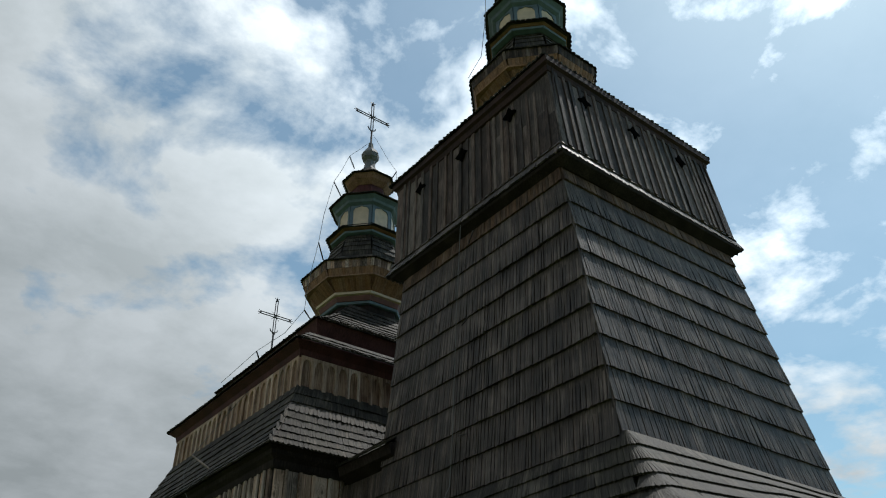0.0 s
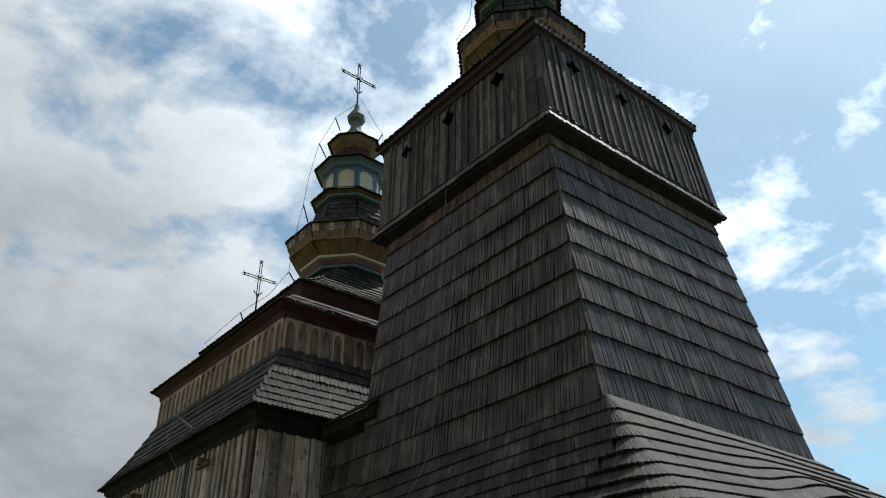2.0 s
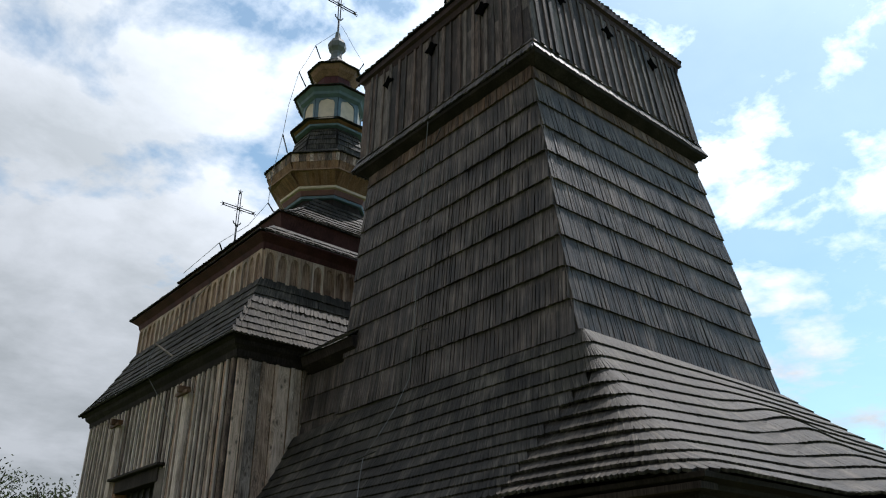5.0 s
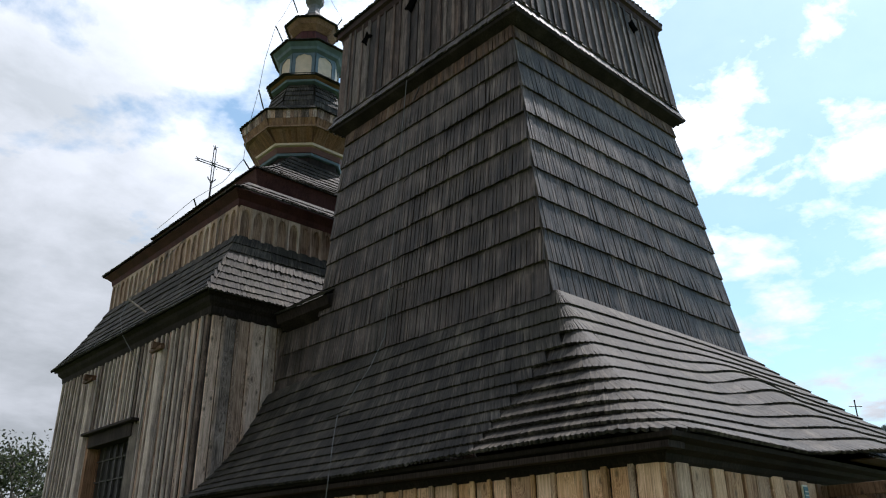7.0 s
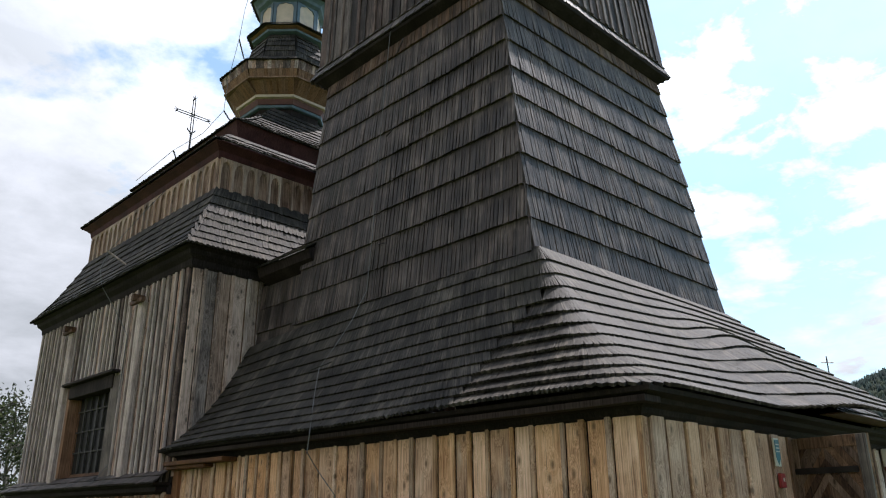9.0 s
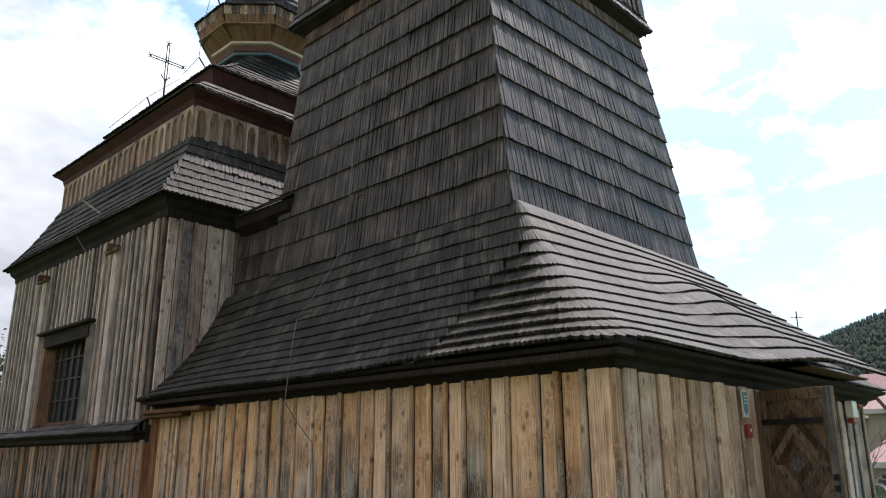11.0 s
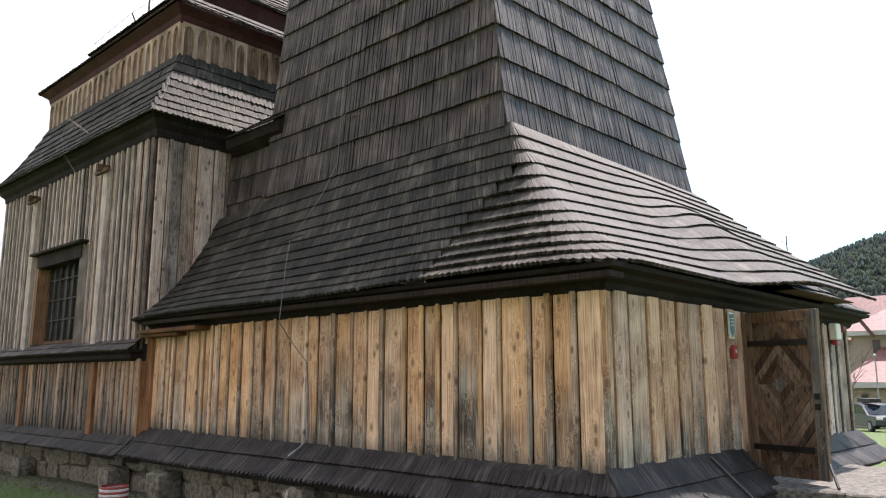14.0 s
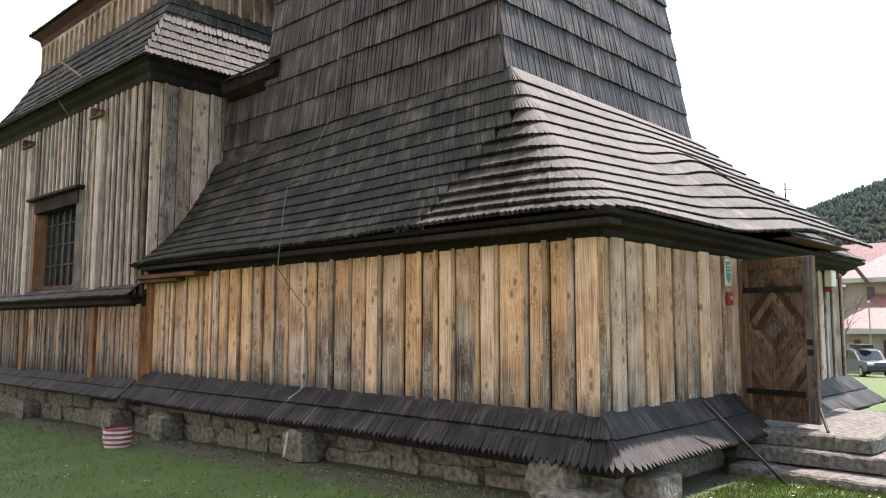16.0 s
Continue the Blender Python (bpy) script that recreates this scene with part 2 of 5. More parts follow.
BROWNSH = wood("sheltered_brown_shingle", (0.03, 0.016, 0.01), (0.105, 0.06, 0.039), (0.21, 0.132, 0.092), grain=(85, 2.4, 1), uv=True, island=True, vary=0.45)
ROOFSH = wood("grey_roof_shingle", (0.0078, 0.0062, 0.0049), (0.0345, 0.028, 0.0218), (0.138, 0.115, 0.09), grain=(52, 1.7, 1), uv=True, island=True, vary=0.26, rough=0.64, gloss=0.19, bump=0.6, moss=(0.042, 0.036, 0.024))
ROOFSH_ONE = wood("grey_roof_shingle_single", (0.0078, 0.0062, 0.0049), (0.0345, 0.028, 0.0218), (0.138, 0.115, 0.09), grain=(52, 1.7, 1), uv=True, vary=0.26, rough=0.64, gloss=0.19, bump=0.6, moss=(0.042, 0.036, 0.024))
OCHRE = wood("ochre_boards", (0.1071, 0.0515, 0.0262), (0.255, 0.132, 0.072), (0.37, 0.21, 0.125), vary=0.25, rough=0.7)
BRICKRED = plain("brick_red_paint", (0.15, 0.055, 0.047), 0.6, amount=0.2)
CREAM = plain("cream_paint", (0.60, 0.46, 0.335), 0.55, amount=0.12)
TEAL = plain("teal_paint", (0.092, 0.132, 0.16), 0.55, amount=0.2)
WIRE = plain("dull_wire", (0.16, 0.155, 0.15), 0.6, 0.4)
SHEET = plain("dull_sheet_metal", (0.13, 0.127, 0.125), 0.65, 0.1)
IRON = plain("dark_iron", (0.05, 0.045, 0.042), 0.45, 0.8)
GALV = plain("galvanised_wire", (0.32, 0.32, 0.33), 0.45, 0.7)
STONE = plain("grey_fieldstone", (0.160, 0.134, 0.098), 0.92, amount=0.6, noise_scale=15, bump=1.0)
SLAB = plain("step_sandstone", (0.142, 0.125, 0.103), 0.9, amount=0.6, noise_scale=17, bump=1.0)
SOIL = plain("foundation_mortar", (0.125, 0.104, 0.078), 0.95, amount=0.4, bump=0.5)


# ---- building blocks ----
def world_of(ob):
    return ob.matrix_basis if ob.parent is None else world_of(ob.parent) @ ob.matrix_parent_inverse @ ob.matrix_basis


def adopt(ob, parent):
    if parent is not None:
        ob.parent = parent
        ob.matrix_parent_inverse = world_of(parent).inverted()
    return ob


class Build:
    """Vertices and faces of one mesh, in world metres."""

    def __init__(self):
        self.v, self.f = [], []

    def add(self, pts, faces):
        k = len(self.v)
        self.v += [tuple(p) for p in pts]
        self.f += [tuple(i + k for i in q) for q in faces]
        return self

    def box(self, x0, x1, y0, y1, z0, z1, m=None):
        pts = [Vector(p) for p in ((x0, y0, z0), (x1, y0, z0), (x1, y1, z0), (x0, y1, z0), (x0, y0, z1), (x1, y0, z1), (x1, y1, z1), (x0, y1, z1))]
        if m is not None:
            pts = [m @ p for p in pts]
        return self.add(pts, [(0, 3, 2, 1), (4, 5, 6, 7), (0, 1, 5, 4), (1, 2, 6, 5), (2, 3, 7, 6), (3, 0, 4, 7)])

    def rings(self, rings, closed=True, cap=True):
        """Joins rings of points of equal count, from the bottom up."""
        n = len(rings[0])
        pts = [p for r in rings for p in r]
        faces = []
        for j in range(len(rings) - 1):
            for i in range(n if closed else n - 1):
                a, b = j * n + i, j * n + (i + 1) % n
                faces.append((a, b, b + n, a + n))
        if cap:
            faces += [tuple(range(n))[::-1], tuple(range((len(rings) - 1) * n, len(rings) * n))]
        return self.add(pts, faces)

    def tube(self, pts, r, n=6):
        pts = [Vector(p) for p in pts]
        rings = []
        for i, p in enumerate(pts):
            d = (pts[min(i + 1, len(pts) - 1)] - pts[max(i - 1, 0)]).normalized()
            a = d.cross(Vector((0.31, 0.2, 0.93)))
            a.normalize()
            b = d.cross(a)
            rings.append([p + r * (math.cos(q) * a + math.sin(q) * b) for q in (2 * math.pi * k / n for k in range(n))])
        return self.rings(rings)

    def mesh(self, name, mat, bevel=0.0, smooth=False):
        me = bpy.data.meshes.new(name)
        me.from_pydata(self.v, [], self.f)
        bm = bmesh.new()
        bm.from_mesh(me)
        bmesh.ops.recalc_face_normals(bm, faces=bm.faces)
        if bevel:
            bmesh.ops.bevel(bm, geom=bm.edges[:], offset=bevel, segments=1, affect="EDGES", clamp_overlap=True)
        if smooth:
            for q in bm.faces:
                q.smooth = True
        bm.to_mesh(me)
        bm.free()
        me.materials.append(mat)
        return me


def part(name, build, mat, parent=None, label="", bevel=0.0, smooth=False):
    ob = new(name, build.mesh(name, mat, bevel, smooth))
    adopt(ob, parent)
    return tagged(ob, label) if label else ob


def thing(name, at, label, category, group="", kind=""):
    ob = new(name)
    ob.empty_display_size = 0.2
    ob.matrix_basis = Matrix.Translation(at)
    return tagged(ob, label, category, group, kind)


def piece(name, mesh, m, parent, label=""):
    ob = new(name, mesh)
    adopt(ob, parent)
    ob.matrix_basis = m
    return tagged(ob, label) if label else ob


def axes(o, x, y, z):
    """A matrix from an origin and three scaled axes."""
    m = Matrix.Identity(4)
    for i, a in enumerate((x, y, z, o)):
        m[0][i], m[1][i], m[2][i] = a
    return m


def board_mesh(name, mat):
    """A unit board: x across, y outwards, z up, with eased edges."""
    prof = [(-0.5, 0), (-0.5, 0.65), (-0.43, 1.0), (0.43, 1.0), (0.5, 0.65), (0.5, 0)]
    return Build().rings([[(x, y, z) for x, y in prof] for z in (0, 1)]).mesh(name, mat)


def boards(parent, mesh, start, along, out, length, z0, z1, widths, seed, strip=None, strips=(0.045, 0.085), thick=0.03, foot=0.03, joints=(), gap=0.030):
    """Upright boards along a wall, with narrower battens lapped over the joints; joints may give their places along it."""
    rnd = random.Random(seed)
    along, out, start = Vector(along), Vector(out), Vector(start)
    s = 0.0
    while s < length - 0.02:
        w = min(rnd.uniform(*widths), length - s)
        if length - s - w < widths[0] * 0.5:
            w = length - s
        if joints:
            w = min([j for j in joints if j > s + 0.02], default=length) - s
        bottom = z0 - rnd.uniform(0, foot)
        o = start + along * (s + w / 2) + out * rnd.uniform(0, 0.010) + Vector((0, 0, bottom))
        piece("board", mesh, axes(o, along * (w - (gap if strip is not None else 0.010)), out * thick, Vector((0, 0, z1 - bottom)) + along * rnd.uniform(-0.008, 0.008)), parent)
        s += w
        if strip is not None and s < length - 0.05 and rnd.random() < 0.95:
            b = rnd.uniform(*strips)
            bottom = z0 - rnd.uniform(-0.01, foot)
            o = start + along * (s + b / 2 - 0.002) + out * (thick * 0.8) + Vector((0, 0, bottom))
            piece("batten", strip, axes(o, along * b, out * thick * rnd.uniform(0.7, 1.1), Vector((0, 0, z1 - bottom)) + along * rnd.uniform(-0.012, 0.012)), parent)


def shingle_unit(name, mat, tip=-0.06):
    """A unit shingle: x across, y up the slope from the butt, z outwards; the butt is thick and cut to a blunt point."""
    pts = [(-0.5, 0.025, 0), (0.02, tip, 0), (0.5, 0.025, 0), (-0.5, 0.025, 0.9), (0.02, tip, 1.0), (0.5, 0.025, 0.9), (-0.5, 1, 0.1), (0.5, 1, 0.15), (-0.5, 1, 0), (0.5, 1, 0)]
    return Build().add(pts, [(3, 4, 7, 6), (4, 5, 7), (0, 1, 4, 3), (1, 2, 5, 4), (0, 3, 6, 8), (2, 9, 7, 5)]).mesh(name, mat)


def set_uv(me, per_vertex):
    layer = me.uv_layers.new(name="grain")
    idx = np.empty(len(me.loops), dtype=np.int32)
    me.loops.foreach_get("vertex_index", idx)
    layer.data.foreach_set("uv", np.asarray(per_vertex, dtype=np.float32)[idx].ravel())


def shingles(name, parent, S, rows, width, thick, mats, seed, near=None, singles=0, label="", wave=0.012, lift=0.010, tooth=0.035, deck=True, jit=0.25, inner=0.3, groove=0.05):
    """Courses of riven shingles over the surface S(u, v), v from the eave up: the nearest ones are pieces of their own, the rest one mesh."""
    rnd = random.Random(seed)
    items = []
    step = 1.0 / rows
    for j in range(rows):
        v0 = j * step
        a, b = Vector(S(0, v0)), Vector(S(1, v0))
        n = max(3, int((b - a).length / width))
        cuts = [0.0]
        for i in range(n):
            cuts.append(cuts[-1] + rnd.uniform(0.6, 1.4))
        cuts = [c / cuts[-1] for c in cuts]
        for i in range(n):
            u0, u1 = cuts[i], cuts[i + 1]
            p = [Vector(S(u, v)) for u, v in ((u0, v0), (u1, v0), (u1, min(1, v0 + step * 1.12)), (u0, min(1, v0 + step * 1.12)))]
            nn = (p[1] - p[0]).cross(p[3] - p[0]).normalized()
            up = (p[3] - p[0]).normalized()
            mid = (p[0] + p[1]) / 2
            wob = noise.noise(mid * 0.9 + Vector((seed, j * 0.7, 0))) * wave * 2 + rnd.uniform(-1, 1) * wave * 0.5
            hoist = thick * rnd.uniform(1 - jit, 1 + jit) + max(0, noise.noise(mid * 1.3 + Vector((5, seed, 2)))) * lift * 2 + rnd.random() * lift * 0.4
            p[0] = p[0] + up * wob
            p[1] = p[1] + up * (wob + rnd.uniform(-1, 1) * wave * 0.3)
            side = (p[1] - p[0]) * groove * rnd.uniform(0.4, 1.5)
            p[0], p[1] = p[0] + side, p[1] - side
            items.append((p, nn, hoist, mid, tooth if j == 0 else tooth * inner))
    chosen = set()
    if singles and near is not None:
        order = sorted(range(len(items)), key=lambda i: (items[i][3] - Vector(near)).length)
        chosen = set(order[:singles])
    rest = Build()
    uvs = []
    if deck:
        gu, gv = 14, 8
        pts = [Vector(S(i / gu, j / gv)) for j in range(gv + 1) for i in range(gu + 1)]
        nn = (pts[1] - pts[0]).cross(pts[gu + 1] - pts[0]).normalized()
        pts = [q - nn * 0.012 for q in pts]
        uvs += [(q.x + q.y, q.z) for q in pts]
        rest.add(pts, [(j * (gu + 1) + i, j * (gu + 1) + i + 1, (j + 1) * (gu + 1) + i + 1, (j + 1) * (gu + 1) + i) for j in range(gv) for i in range(gu)])
    for i, (p, nn, h, mid, point) in enumerate(items):
        if i in chosen:
            continue
        up = (p[3] - p[0])
        wide, tall = (p[1] - p[0]).length, up.length
        ua = [(0, 0), (wide / 2, -0.02), (wide, 0), (0, 0.02), (wide / 2, 0), (wide, 0.02), (0, tall), (wide, tall), (-0.02, tall), (wide + 0.02, tall)]
        uvs += ua
        tip = (p[0] * 0.5 + p[1] * 0.5) - up.normalized() * point * (0.6 + 0.8 * ((i * 7919) % 97) / 97)
        pts = [p[0], tip, p[1], p[0] + nn * h * 0.9, tip + nn * h, p[1] + nn * h * 0.9, p[3] + nn * 0.002, p[2] + nn * 0.003, p[3] - nn * 0.003, p[2] - nn * 0.003]
        rest.add(pts, [(3, 4, 7, 6), (4, 5, 7), (0, 1, 4, 3), (1, 2, 5, 4), (0, 3, 6, 8), (2, 9, 7, 5)])
    me = bpy.data.meshes.new(name)
    me.from_pydata(rest.v, [], rest.f)
    me.materials.append(mats[0])
    set_uv(me, uvs)
    ob = adopt(new(name, me), parent)
    tagged(ob, label, kind="stuff")
    if chosen:
        tall = (Vector(S(0.5, step)) - Vector(S(0.5, 0))).length
        units = [shingle_unit("shingle", mats[1], 0.025 - 1.05 * q / tall) for q in (tooth, tooth * inner)]
        for unit in units:
            set_uv(unit, [((v.co.x + 0.5) * width, v.co.y * tall) for v in unit.vertices])
        for i in sorted(chosen):
            p, nn, h, mid, point = items[i]
            o = (p[0] + p[1]) / 2
            piece("shingle", units[0 if point == tooth else 1], axes(o, p[1] - p[0], (p[3] + p[2]) / 2 - o, nn * h), ob)
    return ob


def quad(A, B, C, D, sag=0.0, bulge=None):
    """A slope with eave A to B and head D to C; sag hollows it towards the eave."""
    A, B, C, D = (Vector(q) for q in (A, B, C, D))
    nn = (B - A).cross(D - A).normalized()

    def S(u, v):
        p = A.lerp(B, u).lerp(D.lerp(C, u), v) - nn * (sag(u) if callable(sag) else sag) * 4 * v * (1 - v)
        return p if bulge is None else p + bulge(u, v)
    return S


def frustum(c0, w0, z0, c1, w1, z1):
    """Four faces (front, left, right, back) of a square body; each as A, B, C, D. w: half widths (x, y)."""
    def ring(c, w, z):
        wx, wy = w if isinstance(w, tuple) else (w, w)
        return [Vector((c[0] - wx, c[1] - wy, z)), Vector((c[0] + wx, c[1] - wy, z)), Vector((c[0] + wx, c[1] + wy, z)), Vector((c[0] - wx, c[1] + wy, z))]
    a, b = ring(c0, w0, z0), ring(c1, w1, z1)
    return {"front": (a[0], a[1], b[1], b[0]), "left": (a[3], a[0], b[0], b[3]), "right": (a[1], a[2], b[2], b[1]), "back": (a[2], a[3], b[3], b[2])}, a, b


BOARD_PINE, BOARD_GREY, BOARD_BELFRY = board_mesh("pine_board", PINE), board_mesh("grey_board", GREYWOOD), board_mesh("belfry_board", BELFRY)
BOARD_LOW = board_mesh("dark_low_board", LOWPINE)
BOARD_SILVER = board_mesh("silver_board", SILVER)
BOARD_STRAW = board_mesh("straw_board", STRAW)
BOARD_BATTEN, BOARD_GREYBATTEN = board_mesh("batten", BATTEN), board_mesh("grey_batten", PALEWOOD)
BOARD_OCHRE = board_mesh("ochre_board", OCHRE)


# ---- ground ----
def ground_z(x, y):
    z = 0.0
    z -= 0.028 * max(0.0, min(y, 40) - 4.4) * (1 if x < 16 else 0.4)
    z -= 0.037 * max(0.0, min(x, 62) - 14)
    far = math.hypot(x, y)
    # wooded hill behind the village
    a = math.atan2(x, y)
    if far > 150:
        k = min(1, (far - 150) / 330)
        z += k * k * (3 - 2 * k) * (76 * math.exp(-((a - 1.465) / 0.34) ** 2) + 7)
    return z + 0.03 * noise.noise(Vector((x * 0.35, y * 0.35, 0)))


def build_ground():
    g = Build()
    xs = [q * 0.75 for q in range(-16, 45)]
    lo, hi = [-12 - 6 * 1.32 ** k for k in range(20)], [33 + 6 * 1.32 ** k for k in range(20)]
    xs = sorted(lo + xs + hi)
    for y in xs:
        for x in xs:
            g.v.append((x, y, ground_z(x, y)))
    n = len(xs)
    g.f = [(j * n + i, j * n + i + 1, (j + 1) * n + i + 1, (j + 1) * n + i) for j in range(n - 1) for i in range(n - 1)]
    ob = new("ground", g.mesh("ground", GRASS, smooth=True))
    tagged(ob, "short green lawn falling gently away from the church", "ground", kind="structure")


def grass_material():
    mat = bpy.data.materials.new("lawn")
    mat.use_nodes = True
    nt = mat.node_tree
    N, L = nt.nodes.new, nt.links.new
    b = nt.nodes["Principled BSDF"]
    geo, a, c = N("ShaderNodeNewGeometry"), N("ShaderNodeTexNoise"), N("ShaderNodeTexNoise")
    a.inputs["Scale"].default_value, a.inputs["Detail"].default_value = 0.9, 6
    c.inputs["Scale"].default_value, c.inputs["Detail"].default_value = 28, 5
    L(geo.outputs["Position"], a.inputs["Vector"]), L(geo.outputs["Position"], c.inputs["Vector"])
    r = ramp_node(nt, [(0.3, (0.044, 0.070, 0.010)), (0.55, (0.070, 0.114, 0.014)), (0.75, (0.112, 0.148, 0.026))])
    mx = N("ShaderNodeMath")
    mx.operation = "MULTIPLY_ADD"
    L(c.outputs["Fac"], mx.inputs[0])
    mx.inputs[1].default_value = 0.5
    h = N("ShaderNodeMath")
    h.operation = "MULTIPLY"
    L(a.outputs["Fac"], h.inputs[0])
    h.inputs[1].default_value = 0.5
    L(h.outputs[0], mx.inputs[2])
    L(mx.outputs[0], r.inputs[0])
    sep, k, dn, md, mc = N("ShaderNodeSeparateXYZ"), N("ShaderNodeMapRange"), N("ShaderNodeTexNoise"), N("ShaderNodeMath"), N("ShaderNodeMix")
    L(geo.outputs["Position"], sep.inputs[0])
    dn.inputs["Scale"].default_value, dn.inputs["Detail"].default_value = 1.6, 6
    L(geo.outputs["Position"], dn.inputs["Vector"])
    md.operation = "MULTIPLY_ADD"
    L(dn.outputs["Fac"], md.inputs[0])
    md.inputs[1].default_value = 1.8
    L(sep.outputs[0], md.inputs[2])
    k.inputs["From Min"].default_value, k.inputs["From Max"].default_value = 5.9, 6.5
    k.inputs["To Max"].default_value = 0.85
    L(md.outputs[0], k.inputs["Value"])
    far = N("ShaderNodeMapRange")
    far.inputs["From Min"].default_value, far.inputs["From Max"].default_value = 9.5, 8.5
    L(sep.outputs[0], far.inputs["Value"])
    both = N("ShaderNodeMath")
    both.operation = "MULTIPLY"
    L(k.outputs[0], both.inputs[0]), L(far.outputs[0], both.inputs[1])
    mc.data_type = "RGBA"
    lee, side = N("ShaderNodeMapRange"), N("ShaderNodeMath")
    lee.inputs["From Min"].default_value, lee.inputs["From Max"].default_value = 2.9, 3.6
    L(sep.outputs[1], lee.inputs["Value"])
    side.operation = "MULTIPLY"
    L(both.outputs[0], side.inputs[0]), L(lee.outputs[0], side.inputs[1])
    L(side.outputs[0], mc.inputs["Factor"]), L(r.outputs[0], mc.inputs["A"])
    mc.inputs["B"].default_value = (0.062, 0.048, 0.026, 1)
    L(mc.outputs["Result"], b.inputs["Base Color"])
    b.inputs["Roughness"].default_value = 0.85
    bp = N("ShaderNodeBump")
    bp.inputs["Strength"].default_value, bp.inputs["Distance"].default_value = 0.6, 0.05
    L(c.outputs["Fac"], bp.inputs["Height"]), L(bp.outputs[0], b.inputs["Normal"])
    return mat


GRASS = grass_material()
build_ground()

# ---- narthex ----
X0, X1, Y0, Y1 = 6.41, 14.15, 3.90, 13.25
WALL_FOOT, WALL_TOP = 0.77, 2.52
narthex = thing("narthex", (10.3, 8.6, 0), "low timber narthex of yellow pine boards under a swept shingle roof", "church")


def core(name, parent, x0, x1, y0, y1, z0, z1, mat, label=""):
    return part(name, Build().box(x0, x1, y0, y1, z0, z1), mat, parent, label)


DOOR_X0, DOOR_X1 = 9.76, 10.72
# joints along the side wall, from the corner back
LEFT_JOINTS = (0.30, 0.60, 0.87, 1.26, 1.53, 1.89, 2.16, 2.43, 2.72, 3.12, 3.44, 3.71, 4.07, 4.45, 4.68, 5.08, 5.42, 5.71, 6.01, 6.32, 6.67, 6.95, 7.18, 7.44, 7.60, 7.99, 8.40, 8.58, 8.75, 8.98)
left_wall = core("wall_left", narthex, X0, X0 + 0.16, Y0 + 0.16, Y1, 0.2, 2.75, TARRED, "wall of upright lapped pine boards, greyed at the foot")
boards(left_wall, BOARD_PINE, (X0, Y0, 0), (0, 1, 0), (-1, 0, 0), Y1 - Y0 - 0.15, WALL_FOOT, WALL_TOP, (0.2, 0.42), 11, BOARD_BATTEN, (0.05, 0.08), joints=LEFT_JOINTS)
front_wall = part("wall_front", Build().box(X0, DOOR_X0, Y0, Y0 + 0.16, 0.2, 2.75).box(DOOR_X1, X1, Y0, Y0 + 0.16, 0.2, 2.75).box(DOOR_X0, DOOR_X1, Y0, Y0 + 0.16, 2.48, 2.75), TARRED, narthex)
covers = ((0.12, 0.38), (0.80, 1.04), (1.46, 1.70), (2.08, 2.36), (2.76, 2.98))
for k, (a, b) in enumerate(covers):
    # boards set back, and narrower ones standing proud between them
    start = covers[k - 1][1] + 0.052 if k else 0.0
    piece("board", BOARD_STRAW, axes(Vector((X0 + (start + a) / 2 - 0.016, Y0 - 0.003 * (k % 2), WALL_FOOT - 0.02 * ((k + 1) % 2))), Vector((a - start - 0.034, 0, 0)), Vector((0, -0.028, 0)), Vector((0.005, 0, WALL_TOP - WALL_FOOT))), front_wall)
    piece("cover_board", BOARD_STRAW, axes(Vector((X0 + (a + b) / 2, Y0 - 0.004, WALL_FOOT - 0.012 * (k % 3))), Vector((b - a, 0, 0)), Vector((0, -0.043, 0)), Vector((0.006 * (k % 2), 0, WALL_TOP - WALL_FOOT))), front_wall)
piece("board", BOARD_STRAW, axes(Vector((X0 + 3.135, Y0, WALL_FOOT)), Vector((0.21, 0, 0)), Vector((0, -0.028, 0)), Vector((0, 0, WALL_TOP - WALL_FOOT))), front_wall)
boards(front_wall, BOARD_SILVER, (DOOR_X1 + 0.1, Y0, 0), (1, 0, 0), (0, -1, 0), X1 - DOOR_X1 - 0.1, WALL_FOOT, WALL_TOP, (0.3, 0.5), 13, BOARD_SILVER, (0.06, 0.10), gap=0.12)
core("wall_right", narthex, X1 - 0.16, X1, Y0 + 0.16, Y1, 0.2, 2.75, GREYWOOD)
core("wall_back", narthex, X0 + 0.16, X1 - 0.16, Y1 - 0.16, Y1 - 0.002, 0.2, 2.75, GREYWOOD)
core("floor", narthex, X0 + 0.16, X1 - 0.16, Y0 + 0.1, Y1 - 0.16, 0.3, 0.46, BROWNWOOD)
part("corner_post", Build().box(X0 - 0.09, X0 + 0.12, Y1 - 0.2, Y1 + 0.03, 0.7, 2.5), POSTWOOD, narthex, "orange-brown corner post")
part("corner_board", Build().box(X0 - 0.034, X0 + 0.02, Y0 - 0.034, Y0 + 0.02, WALL_FOOT, WALL_TOP), PINE, narthex)


def cornice(name, parent, x0, x1, y0, y1, z0, prof, mat, label=""):
    """A moulded beam round a rectangle: prof gives (outset, height above z0) from the bottom up."""
    rings = [[(x0 - o, y0 - o, z0 + h), (x1 + o, y0 - o, z0 + h), (x1 + o, y1 + o, z0 + h), (x0 - o, y1 + o, z0 + h)] for o, h in prof]
    return part(name, Build().rings(rings), mat, parent, label)


cornice("eave_beam", narthex, X0, X1, Y0, Y1 - 0.05, 2.5, [(0.03, 0), (0.06, 0.03), (0.08, 0.08), (0.18, 0.115), (0.2, 0.16), (0.30, 0.19), (0.31, 0.235)], TARRED, "black tarred moulded eave beam")

# swept roof: eave line to the foot of the tower
TB = dict(xl=7.60, xr=12.93, yf=5.95, yb=11.7, z=5.0)
EZ = 2.76


